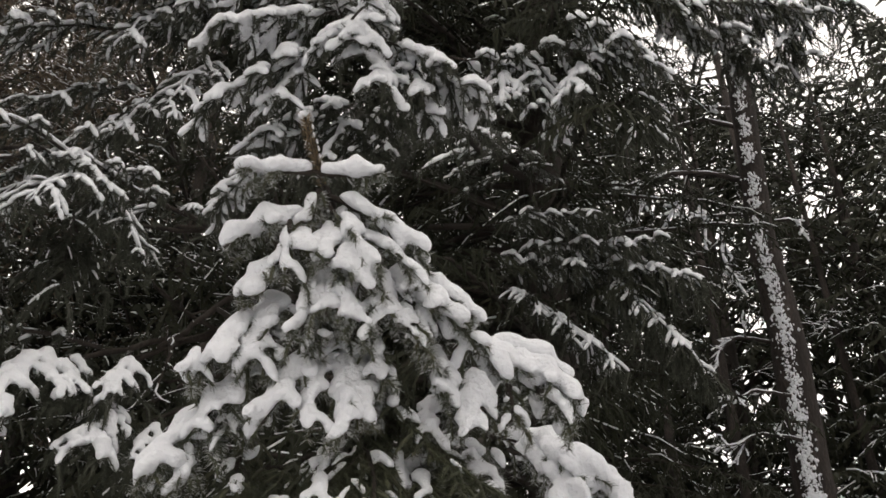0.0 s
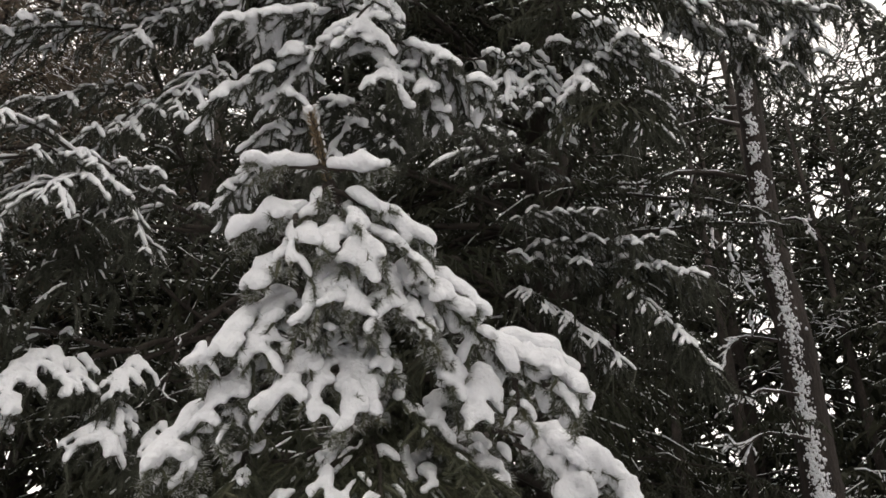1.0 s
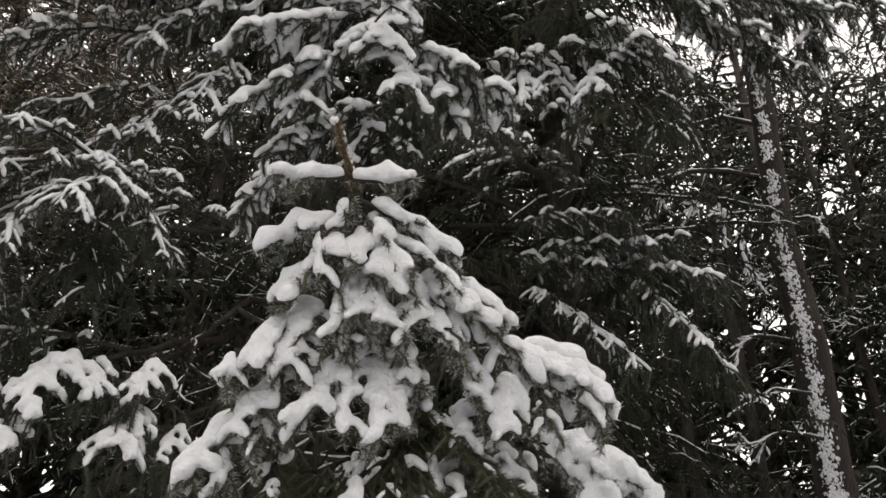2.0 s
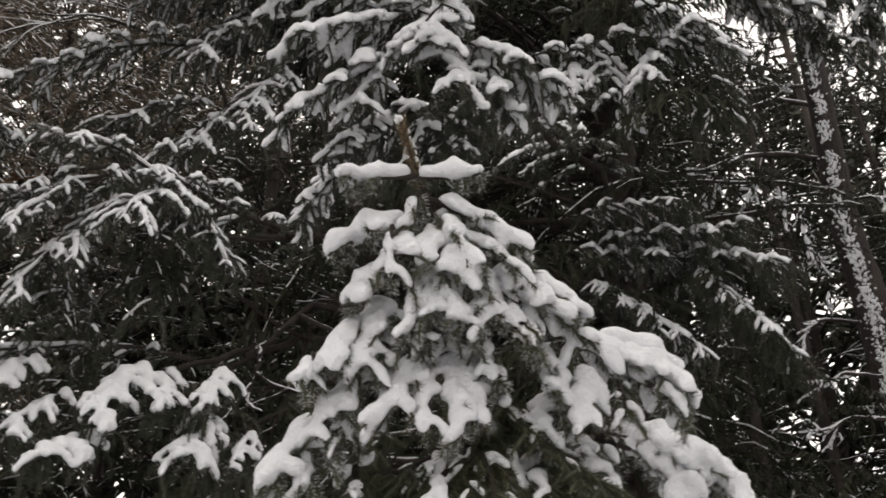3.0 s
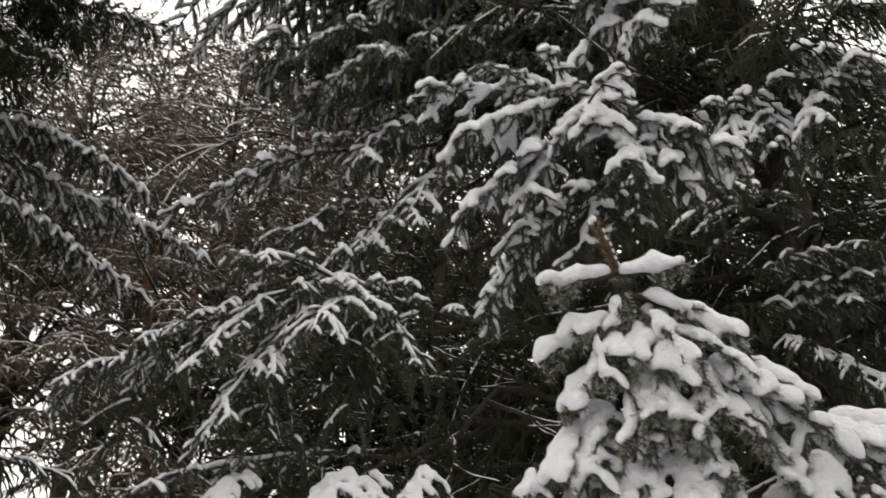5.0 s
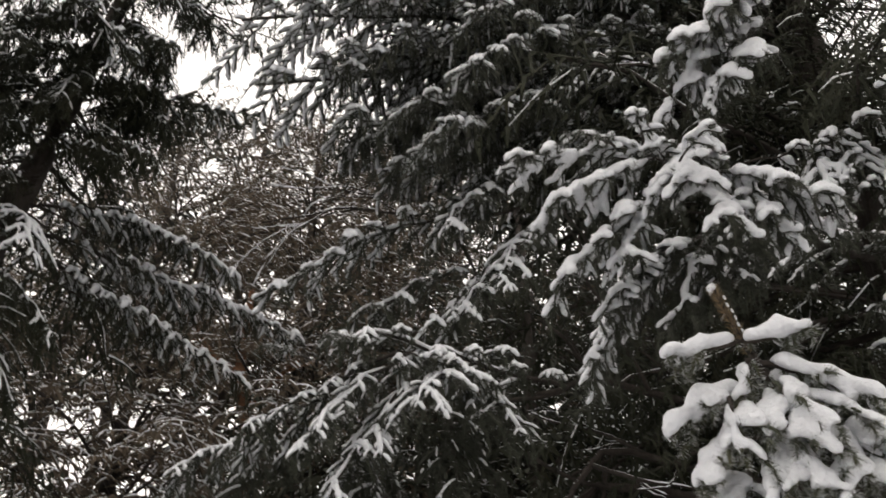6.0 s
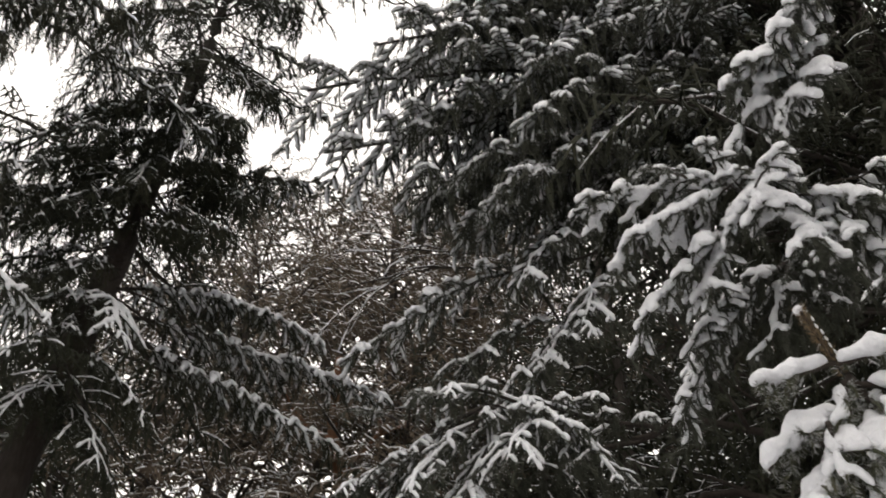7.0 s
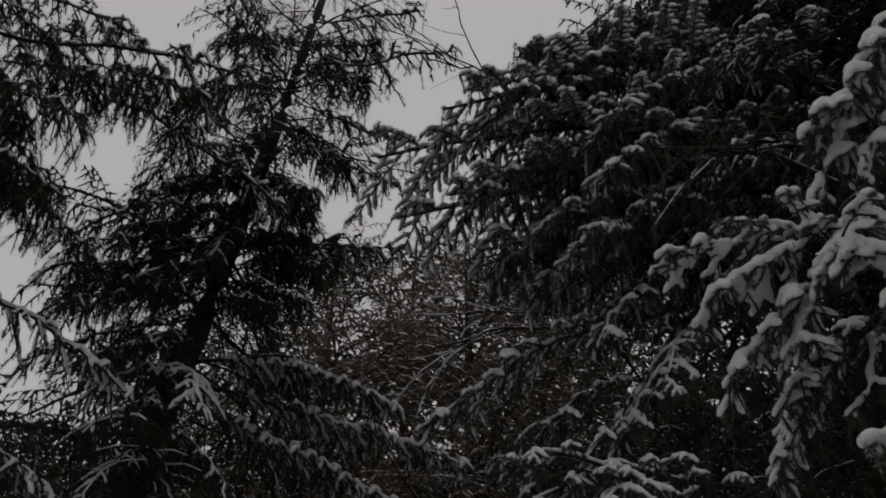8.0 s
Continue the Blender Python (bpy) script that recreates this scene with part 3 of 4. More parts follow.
laden_branch((-0.285, 2.258, 4.127), (-0.146, 2.137, 4.106), n=4, spread=0.3, r=0.025, sag=-.1, seed=151)
laden_branch((-0.224, 2.298, 4.229), (-0.285, 2.121, 3.911), n=5, spread=0.5, r=0.028, seed=152)
laden_branch((0.268, 2.171, 4.972), (-0.061, 2.012, 4.499), n=9, spread=0.4, r=0.033, hang=0.06, hangs=50, seed=153)
laden_branch((0.159, 2.217, 4.830), (-0.256, 2.114, 4.422), n=9, spread=0.4, r=0.033, hang=0.06, hangs=50, seed=154)
laden_branch((0.137, 2.310, 4.763), (-0.262, 2.202, 4.349), n=8, spread=0.4, r=0.033, hang=0.06, hangs=50, seed=155)
laden_branch((0.108, 2.338, 4.615), (-0.117, 2.139, 4.272), n=8, spread=0.4, r=0.033, hang=0.06, hangs=50, seed=156)
laden_branch((-0.610, 2.705, 4.097), (-0.729, 2.639, 3.666), n=9, spread=0.4, r=0.020, hang=0.04, hangs=30, seed=157)
laden_branch((-0.443, 2.039, 4.042), (-0.537, 1.778, 3.854), n=0, r=0.008, hang=0.03, hangs=3, load=1, seed=461)
laden_branch((-1.545, 2.681, 4.037), (-1.523, 2.299, 3.831), n=0, r=0.008, hang=0.03, hangs=3, load=1, seed=462)
laden_branch((-1.785, 2.670, 4.061), (-1.802, 2.355, 3.905), n=0, r=0.008, hang=0.03, hangs=3, load=1, seed=463)
laden_branch((-0.359, 2.052, 4.039), (-0.342, 1.852, 3.949), n=0, r=0.022, hang=0.03, hangs=3, load=1, seed=464)
laden_branch((-0.276, 2.121, 3.982), (-0.148, 1.926, 3.893), n=0, r=0.022, hang=0.03, hangs=3, load=1, seed=465)
high_branch((-0.070, 3.793, 5.583), (0.876, 3.531, 5.316), n=11, spread=0.22, r=0.029, hang=0.06, hangs=60, load=0.8, seed=158)
high_branch((0.578, 3.709, 5.756), (0.949, 3.429, 5.254), n=7, spread=0.4, r=0.031, hang=0.08, hangs=60, seed=159)
high_branch((0.701, 3.678, 5.491), (1.067, 3.486, 5.166), n=5, spread=0.35, r=0.026, hang=0.08, hangs=40, seed=160)
high_branch((0.757, 3.673, 5.485), (0.575, 3.552, 5.072), n=6, spread=0.45, r=0.031, hang=0.10, hangs=60, seed=161)
high_branch((0.310, 3.793, 5.571), (0.290, 3.679, 5.120), n=6, spread=0.4, r=0.024, hang=0.08, hangs=40, seed=162)
high_branch((0.484, 3.784, 5.562), (0.508, 3.750, 5.019), n=8, spread=0.45, r=0.028, hang=0.08, hangs=60, seed=163)
high_branch((0.973, 3.831, 5.425), (0.986, 3.706, 4.962), n=8, spread=0.5, r=0.015, load=0.4, hang=0.10, hangs=90, seed=164)
high_branch((0.887, 3.895, 6.341), (1.393, 3.814, 5.742), n=10, spread=0.4, r=0.033, hang=0.10, hangs=90, seed=165)
high_branch((1.075, 3.876, 6.318), (1.618, 3.816, 5.658), n=10, spread=0.35, r=0.033, hang=0.10, hangs=90, seed=166)
high_branch((1.328, 3.962, 6.180), (1.985, 3.678, 5.764), n=10, spread=0.3, r=0.024, hang=0.10, hangs=90, seed=167)
high_branch((1.490, 4.100, 6.006), (1.785, 3.864, 5.540), n=8, spread=0.4, r=0.017, load=0.5, hang=0.10, hangs=90, seed=168)
high_branch((2.241, 3.782, 6.383), (1.825, 3.930, 5.747), n=10, spread=0.35, r=0.024, hang=0.10, hangs=90, seed=169)
high_branch((1.634, 3.882, 6.414), (1.951, 3.955, 5.665), n=10, spread=0.35, r=0.024, hang=0.10, hangs=90, seed=170)
high_branch((1.925, 3.911, 6.550), (2.345, 3.970, 6.035), n=10, spread=0.35, r=0.018, load=0.6, hang=0.10, hangs=90, seed=171)
high_branch((0.131, 4.294, 4.618), (1.033, 3.900, 4.469), n=18, spread=0.3, r=0.020, hang=0.10, hangs=160, seed=172)
high_branch((0.244, 4.307, 4.592), (1.157, 3.894, 4.250), n=18, spread=0.28, r=0.022, hang=0.10, hangs=180, seed=173)
high_branch((0.216, 4.340, 4.546), (0.756, 3.979, 3.884), n=16, spread=0.3, r=0.016, hang=0.08, hangs=120, seed=174)
high_branch((0.746, 4.102, 4.450), (1.126, 3.931, 3.814), n=16, spread=0.25, r=0.018, hang=0.12, hangs=200, seed=175)
high_branch((0.216, 4.174, 4.777), (0.767, 3.779, 4.541), n=15, spread=0.3, r=0.016, load=0.6, hang=0.08, hangs=120, seed=176)
big_branch((-1.066, 3.756, 4.459), (-1.677, 2.594, 4.086), n=15, spread=0.28, r=0.016, hang=0.07, hangs=90, sag=0.03, seed=177)
big_branch((-1.462, 2.911, 4.181), (-1.764, 2.547, 3.557), n=9, spread=0.3, r=0.014, hang=0.07, hangs=60, seed=178)
big_branch((-1.452, 2.965, 4.123), (-1.668, 2.619, 3.342), n=10, spread=0.3, r=0.014, hang=0.07, hangs=60, seed=179)
big_branch((-1.556, 2.960, 4.235), (-2.279, 2.581, 3.584), n=16, spread=0.24, r=0.014, hang=0.07, hangs=90, seed=180)
big_branch((-1.520, 2.883, 4.182), (-1.143, 2.952, 3.957), n=8, spread=0.33, r=0.017, hang=0.06, hangs=50, seed=181)
big_branch((-1.315, 3.081, 4.217), (-1.353, 2.660, 3.709), n=6, spread=0.4, r=0.016, hang=0.06, hangs=40, seed=182)
big_branch((-1.350, 3.182, 4.241), (-1.060, 3.002, 3.752), n=8, spread=0.35, r=0.010, hang=0.08, hangs=60, seed=183)
big_branch((-1.725, 3.042, 4.031), (-1.568, 2.872, 3.440), n=8, spread=0.4, r=0.009, load=0.5, hang=0.08, hangs=80, seed=184)
big_branch((-1.453, 3.234, 4.123), (-1.326, 3.008, 3.600), n=8, spread=0.45, r=0.008, load=0.35, hang=0.08, hangs=90, seed=185)
big_branch((-2.155, 3.023, 4.083), (-2.099, 2.790, 3.482), n=8, spread=0.4, r=0.009, load=0.4, hang=0.08, hangs=80, seed=186)
high_branch((-1.286, 4.014, 5.938), (-2.444, 3.212, 4.991), n=18, spread=0.2, r=0.024, hang=0.08, hangs=120, load=0.75, seed=187)
high_branch((-1.340, 4.011, 5.639), (-1.733, 3.555, 4.748), n=10, spread=0.35, r=0.021, hang=0.08, hangs=80, load=0.75, seed=188)
high_branch((-1.260, 3.957, 5.573), (-1.550, 3.574, 4.817), n=10, spread=0.35, r=0.022, hang=0.08, hangs=80, load=0.75, seed=189)
high_branch((-1.183, 3.850, 6.113), (-1.521, 3.406, 5.303), n=9, spread=0.35, r=0.022, hang=0.08, hangs=80, load=0.75, seed=190)
high_branch((-1.182, 3.889, 5.662), (-1.297, 3.533, 4.966), n=9, spread=0.4, r=0.019, hang=0.08, hangs=80, load=0.75, seed=191)
high_branch((-1.613, 4.055, 5.647), (-2.049, 3.491, 4.962), n=10, spread=0.35, r=0.018, hang=0.08, hangs=80, load=0.75, seed=192)
laden_branch((-1.287, 3.392, 3.608), (-2.021, 2.724, 3.240), n=12, r=0.016, spread=0.14, hang=0.06, hangs=60, load=0.8, seed=193)
laden_branch((-1.637, 2.983, 3.417), (-1.804, 2.638, 2.932), n=10, r=0.025, spread=0.33, hang=0.06, hangs=60, seed=194)
laden_branch((-1.518, 2.990, 3.289), (-1.637, 2.726, 2.959), n=6, r=0.024, spread=0.33, hang=0.06, hangs=60, seed=195)
laden_branch((-1.332, 3.104, 3.448), (-1.358, 2.817, 3.060), n=7, r=0.03, spread=0.42, hang=0.06, hangs=60, seed=196)
laden_branch((-1.297, 3.131, 3.424), (-1.194, 2.948, 3.169), n=4, r=0.021, spread=0.4, hang=0.06, hangs=60, seed=197)
laden_branch((-1.095, 3.180, 3.462), (-1.055, 2.992, 3.176), n=4, r=0.02, spread=0.4, hang=0.06, hangs=60, seed=198)
laden_branch((-1.109, 3.162, 3.267), (-1.097, 2.955, 2.983), n=6, r=0.025, spread=0.42, hang=0.06, hangs=60, seed=199)
laden_branch((-1.437, 3.001, 3.101), (-1.470, 2.720, 2.900), n=6, r=0.028, spread=0.4, hang=0.06, hangs=60, seed=200)
laden_branch((-0.982, 3.224, 3.219), (-0.972, 3.007, 2.955), n=5, r=0.019, spread=0.4, hang=0.06, hangs=60, load=0.6, seed=201)
high_branch((-0.025, 4.765, 7.022), (-2.315, 2.736, 6.048), n=32, spread=0.22, r=0.026, twig=0.12, load=0.9, hang=0.12, hangs=260, frost=420, fine=0.95, seed=202)
high_branch((0.155, 4.675, 7.617), (-2.263, 2.463, 6.237), n=32, spread=0.22, r=0.026, twig=0.12, load=0.9, hang=0.12, hangs=260, frost=420, fine=0.95, seed=203)
high_branch((0.201, 4.544, 7.966), (-1.863, 2.476, 6.394), n=28, spread=0.22, r=0.026, twig=0.12, load=0.9, hang=0.12, hangs=260, frost=420, fine=0.95, seed=204)
high_branch((-0.537, 5.053, 7.154), (-1.984, 3.099, 5.947), n=25, spread=0.22, r=0.026, twig=0.12, load=0.9, hang=0.12, hangs=260, frost=420, fine=0.95, seed=205)
high_branch((-0.787, 5.081, 6.966), (-1.876, 3.339, 5.802), n=21, spread=0.22, r=0.026, twig=0.12, load=0.9, hang=0.12, hangs=260, frost=420, fine=0.95, seed=206)
high_branch((0.017, 4.666, 7.372), (-1.323, 2.950, 6.274), n=14, spread=0.22, r=0.026, twig=0.12, hang=0.12, hangs=260, frost=420, fine=0.95, seed=207)
high_branch((-0.039, 4.643, 7.130), (-1.498, 3.312, 5.961), n=15, spread=0.22, r=0.026, twig=0.12, hang=0.12, hangs=260, frost=420, fine=0.95, seed=208)
high_branch((-0.421, 4.358, 7.612), (-0.832, 3.724, 7.048), n=9, spread=0.4, r=0.017, cling=0.6, hang=0.10, hangs=100, seed=209)
high_branch((-0.225, 4.363, 7.613), (-0.769, 3.973, 6.870), n=9, spread=0.4, r=0.017, cling=0.6, hang=0.10, hangs=100, seed=210)
high_branch((-0.241, 4.343, 7.876), (-0.431, 3.657, 7.129), n=9, spread=0.4, r=0.017, cling=0.6, hang=0.10, hangs=100, seed=211)
high_branch((0.212, 4.343, 8.108), (-1.300, 3.515, 7.593), n=20, spread=0.16, r=0.017, cling=0.6, hang=0.06, hangs=100, seed=212)
high_branch((-0.100, 3.744, 7.317), (-0.782, 3.193, 6.686), n=14, spread=0.3, r=0.019, hang=0.08, hangs=60, load=0.75, seed=213)
high_branch((-0.156, 3.580, 7.661), (-0.466, 3.326, 6.867), n=12, spread=0.35, r=0.019, hang=0.08, hangs=60, load=0.75, seed=214)
high_branch((-0.659, 3.437, 7.726), (-1.000, 3.126, 6.936), n=12, spread=0.35, r=0.017, hang=0.08, hangs=60, load=0.75, seed=215)
high_branch((-0.245, 4.299, 6.635), (-1.180, 3.764, 6.192), n=14, spread=0.3, r=0.017, hang=0.08, hangs=60, load=0.75, seed=216)
high_branch((-0.448, 4.234, 6.417), (-1.047, 3.898, 5.827), n=14, spread=0.35, r=0.017, hang=0.08, hangs=60, load=0.75, seed=217)
high_branch((-0.645, 4.021, 6.846), (-1.296, 3.443, 6.420), n=14, spread=0.3, r=0.017, hang=0.08, hangs=60, load=0.75, seed=218)
high_branch((-0.950, 4.165, 6.423), (-1.641, 3.796, 5.896), n=13, spread=0.3, r=0.016, hang=0.08, hangs=60, load=0.75, seed=219)
high_branch((-1.144, 3.413, 7.221), (-1.544, 2.580, 6.440), n=14, r=0.026, spread=0.28, hang=0.12, hangs=200, load=0.9, twig=0.12, frost=420, fine=0.95, seed=261)
high_branch((-0.931, 3.436, 7.477), (-1.349, 2.846, 6.811), n=14, r=0.026, spread=0.28, hang=0.12, hangs=200, load=0.9, twig=0.12, frost=420, fine=0.95, seed=262)
high_branch((-1.122, 3.704, 6.906), (-1.894, 2.816, 6.055), n=14, r=0.026, spread=0.28, hang=0.12, hangs=200, load=0.9, twig=0.12, frost=420, fine=0.95, seed=263)
high_branch((-1.046, 3.878, 6.660), (-1.603, 3.044, 5.873), n=14, r=0.026, spread=0.28, hang=0.12, hangs=200, load=0.9, twig=0.12, frost=420, fine=0.95, seed=264)
high_branch((-0.829, 3.679, 6.845), (-1.237, 2.958, 5.918), n=14, r=0.026, spread=0.28, hang=0.12, hangs=200, load=0.9, twig=0.12, frost=420, fine=0.95, seed=265)
high_branch((-0.910, 3.882, 6.419), (-1.456, 3.073, 5.638), n=14, r=0.026, spread=0.28, hang=0.12, hangs=200, load=0.9, twig=0.12, frost=420, fine=0.95, seed=266)
high_branch((-1.176, 3.909, 6.610), (-2.037, 3.314, 6.025), n=14, r=0.026, spread=0.28, hang=0.12, hangs=200, load=0.9, twig=0.12, frost=420, fine=0.95, seed=267)
high_branch((-0.665, 3.626, 7.266), (-1.122, 2.933, 6.331), n=14, r=0.026, spread=0.28, hang=0.12, hangs=200, load=0.9, twig=0.12, frost=420, fine=0.95, seed=268)
high_branch((-1.279, 3.382, 7.689), (-1.500, 2.824, 7.253), n=14, r=0.026, spread=0.28, hang=0.12, hangs=200, load=0.9, twig=0.12, frost=420, fine=0.95, seed=269)
high_branch((-0.736, 3.504, 7.693), (-1.104, 2.935, 7.275), n=14, r=0.026, spread=0.28, hang=0.12, hangs=200, load=0.9, twig=0.12, frost=420, fine=0.95, seed=270)
high_branch((-1.271, 3.702, 7.250), (-1.773, 3.081, 6.549), n=14, r=0.026, spread=0.28, hang=0.12, hangs=200, load=0.9, twig=0.12, frost=420, fine=0.95, seed=271)

# ---- the spruce at the other side ----
side = tree("dark_spruce", (-4.0, 2.8, -0.1), "dark spruce with a slender leaning trunk, lightly snowed boughs")
trunk(side, [(-4.1, 2.75, -0.1), (-4.086, 2.829, 4.661), (-3.774, 2.821, 6.132), (-3.317, 2.641, 7.584), (-3.008, 2.490, 8.618), (-3.6, 3.25, 13)], [0.13, 0.1, 0.075, 0.045, 0.03, 0.01], BARK)
side_branch((-3.925, 2.930, 5.914), (-2.854, 3.612, 5.593), n=26, spread=0.13, r=0.023, fine=0.9, frost=300, hang=0.08, hangs=160, sag=0.14, seed=220)
side_branch((-3.955, 3.120, 5.901), (-2.668, 4.068, 5.410), n=26, spread=0.13, r=0.023, fine=0.9, frost=300, hang=0.08, hangs=160, sag=0.05, seed=221)
side_branch((-3.901, 3.079, 5.670), (-2.853, 3.856, 5.010), n=26, spread=0.13, r=0.023, fine=0.9, frost=300, hang=0.08, hangs=160, sag=0.06, seed=222)
side_branch((-3.863, 2.816, 5.747), (-3.358, 2.638, 5.103), n=9, spread=0.35, r=0.017, hang=0.06, hangs=60, sag=0.14, seed=223)
side_branch((-3.875, 2.777, 5.764), (-3.815, 2.323, 5.202), n=9, spread=0.3, r=0.016, hang=0.06, hangs=60, sag=0.1, seed=224)
side_branch((-3.959, 1.215, 5.373), (-3.282, 2.193, 4.785), n=14, spread=0.2, r=0.016, hang=0.06, hangs=60, seed=231)
side_branch((-3.714, 0.712, 6.263), (-2.602, 1.730, 6.328), n=16, spread=0.2, r=0.016, hang=0.12, hangs=120, sag=0.08, seed=232)
side_branch((-3.728, 1.718, 7.002), (-2.957, 2.618, 6.323), n=13, spread=0.22, r=0.014, hang=0.08, hangs=90, seed=233)
side_branch((-4.073, 1.594, 6.264), (-3.707, 2.135, 5.778), n=12, spread=0.2, r=0.012, hang=0.08, hangs=90, seed=234)
side_branch((-2.816, 2.235, 7.324), (-1.931, 2.726, 7.445), n=14, spread=0.2, r=0.009, load=0.6, hang=0.07, hangs=80, sag=-.04, seed=235)
side_branch((-2.912, 2.382, 7.215), (-2.458, 2.882, 7.055), n=12, spread=0.2, r=0.009, load=0.6, hang=0.06, hangs=70, sag=-.03, seed=236)
side_branch((-3.003, 2.425, 7.028), (-2.518, 2.968, 6.731), n=12, spread=0.2, r=0.009, load=0.6, hang=0.06, hangs=70, sag=-.03, seed=237)
side_branch((-2.794, 2.152, 7.600), (-2.052, 2.511, 7.734), n=12, spread=0.22, r=0.009, load=0.6, hang=0.06, hangs=70, seed=238)
side_branch((-3.486, 2.787, 6.411), (-2.819, 3.352, 6.722), n=12, spread=0.2, r=0.012, load=0.7, hang=0.08, hangs=90, seed=239)
side_branch((-3.190, 2.624, 6.697), (-2.763, 2.606, 6.441), n=8, spread=0.3, r=0.012, load=0.7, hang=0.08, hangs=60, seed=240)
side_branch((-4.295, 2.067, 4.883), (-3.704, 2.173, 4.492), n=9, spread=0.3, r=0.018, hang=0.08, hangs=60, seed=241)
side_branch((-3.657, 0.509, 6.585), (-3.137, 1.417, 6.734), n=14, spread=0.22, r=0.009, hang=0.10, hangs=120, load=0.6, seed=242)
side_branch((-3.766, 0.857, 6.195), (-3.581, 1.614, 5.852), n=12, spread=0.22, r=0.007, hang=0.10, hangs=120, load=0.5, seed=243)
side_branch((-3.842, 1.042, 6.091), (-3.752, 1.654, 5.689), n=12, spread=0.22, r=0.007, hang=0.10, hangs=100, load=0.5, seed=244)
side_branch((-2.889, 1.517, 7.533), (-2.795, 2.016, 7.186), n=12, spread=0.25, r=0.007, hang=0.08, hangs=80, load=0.5, seed=247)
side_branch((-3.009, 1.952, 7.221), (-3.626, 2.043, 6.302), n=14, spread=0.22, r=0.009, hang=0.08, hangs=100, load=0.6, seed=248)
side_branch((-3.222, 2.427, 6.779), (-3.953, 1.926, 6.093), n=14, spread=0.2, r=0.009, hang=0.08, hangs=100, load=0.6, seed=249)
side_branch((-3.494, 2.615, 6.506), (-4.234, 2.081, 5.757), n=14, spread=0.2, r=0.009, hang=0.08, hangs=100, load=0.6, seed=250)
side_branch((-3.726, 2.874, 6.177), (-4.286, 2.155, 5.506), n=14, spread=0.2, r=0.012, hang=0.08, hangs=100, load=0.7, seed=251)
side_branch((-3.514, 0.511, 6.192), (-3.426, 1.287, 5.830), n=14, spread=0.25, r=0.007, hang=0.10, hangs=150, load=0.5, seed=252)
side_branch((-3.902, 1.118, 5.746), (-3.572, 1.380, 5.677), n=12, spread=0.25, r=0.007, hang=0.10, hangs=120, load=0.5, seed=253)
side_branch((-3.497, 0.596, 6.563), (-3.380, 1.430, 6.331), n=14, spread=0.25, r=0.007, hang=0.10, hangs=120, load=0.5, seed=254)
side_branch((-3.572, 0.820, 6.065), (-2.985, 1.281, 5.611), n=14, r=0.012, spread=0.24, hang=0.13, hangs=130, load=0.5, seed=301)
side_branch((-3.608, 1.013, 5.727), (-3.218, 1.401, 5.385), n=14, r=0.012, spread=0.24, hang=0.13, hangs=130, load=0.5, seed=303)
side_branch((-3.437, 0.976, 6.132), (-2.850, 1.433, 5.900), n=14, r=0.012, spread=0.24, hang=0.13, hangs=130, load=0.5, seed=304)
side_branch((-3.161, 1.249, 6.252), (-2.697, 1.611, 6.049), n=14, r=0.012, spread=0.24, hang=0.13, hangs=130, load=0.5, seed=306)
side_branch((-3.566, 2.615, 6.686), (-3.635, 2.050, 6.120), n=14, r=0.009, spread=0.24, hang=0.1, hangs=130, load=0.5, seed=307)
side_branch((-3.659, 2.709, 6.568), (-3.750, 1.856, 5.842), n=14, r=0.009, spread=0.24, hang=0.1, hangs=130, load=0.5, seed=308)
side_branch((-3.683, 2.735, 6.399), (-3.804, 1.826, 5.666), n=14, r=0.009, spread=0.24, hang=0.1, hangs=130, load=0.5, seed=309)
side_branch((-3.690, 2.736, 6.253), (-3.796, 1.936, 5.472), n=14, r=0.009, spread=0.24, hang=0.1, hangs=130, load=0.5, seed=310)
side_branch((-3.581, 2.771, 6.587), (-3.007, 2.784, 6.419), n=14, r=0.009, spread=0.24, hang=0.1, hangs=130, load=0.5, seed=311)
side_branch((-3.607, 2.796, 6.417), (-2.977, 2.990, 6.306), n=14, r=0.009, spread=0.24, hang=0.1, hangs=130, load=0.5, seed=312)
side_branch((-3.657, 2.820, 6.365), (-3.065, 2.951, 6.002), n=14, r=0.009, spread=0.24, hang=0.1, hangs=130, load=0.5, seed=313)
side_branch((-3.424, 2.716, 7.112), (-3.544, 2.120, 6.553), n=14, r=0.009, spread=0.24, hang=0.1, hangs=130, load=0.5, seed=314)
side_branch((-3.449, 2.727, 6.963), (-2.973, 2.823, 6.546), n=14, r=0.009, spread=0.24, hang=0.1, hangs=130, load=0.5, seed=315)
side_branch((-3.185, 2.561, 7.447), (-3.378, 2.256, 6.602), n=12, r=0.010, spread=0.26, hang=0.1, hangs=130, load=0.5, seed=281)
side_branch((-3.293, 2.668, 7.338), (-3.411, 2.492, 6.459), n=12, r=0.010, spread=0.26, hang=0.1, hangs=130, load=0.5, seed=282)
side_branch((-3.353, 2.733, 7.146), (-2.918, 2.633, 6.559), n=12, r=0.010, spread=0.26, hang=0.1, hangs=130, load=0.5, seed=283)
side_branch((-3.484, 2.760, 6.792), (-3.500, 2.043, 6.226), n=12, r=0.010, spread=0.26, hang=0.1, hangs=130, load=0.5, seed=284)
side_branch((-3.539, 2.786, 6.741), (-2.996, 2.925, 6.203), n=12, r=0.010, spread=0.26, hang=0.1, hangs=130, load=0.5, seed=285)
side_branch((-3.581, 2.771, 6.587), (-2.770, 3.136, 6.461), n=12, r=0.010, spread=0.26, hang=0.1, hangs=130, load=0.5, seed=286)
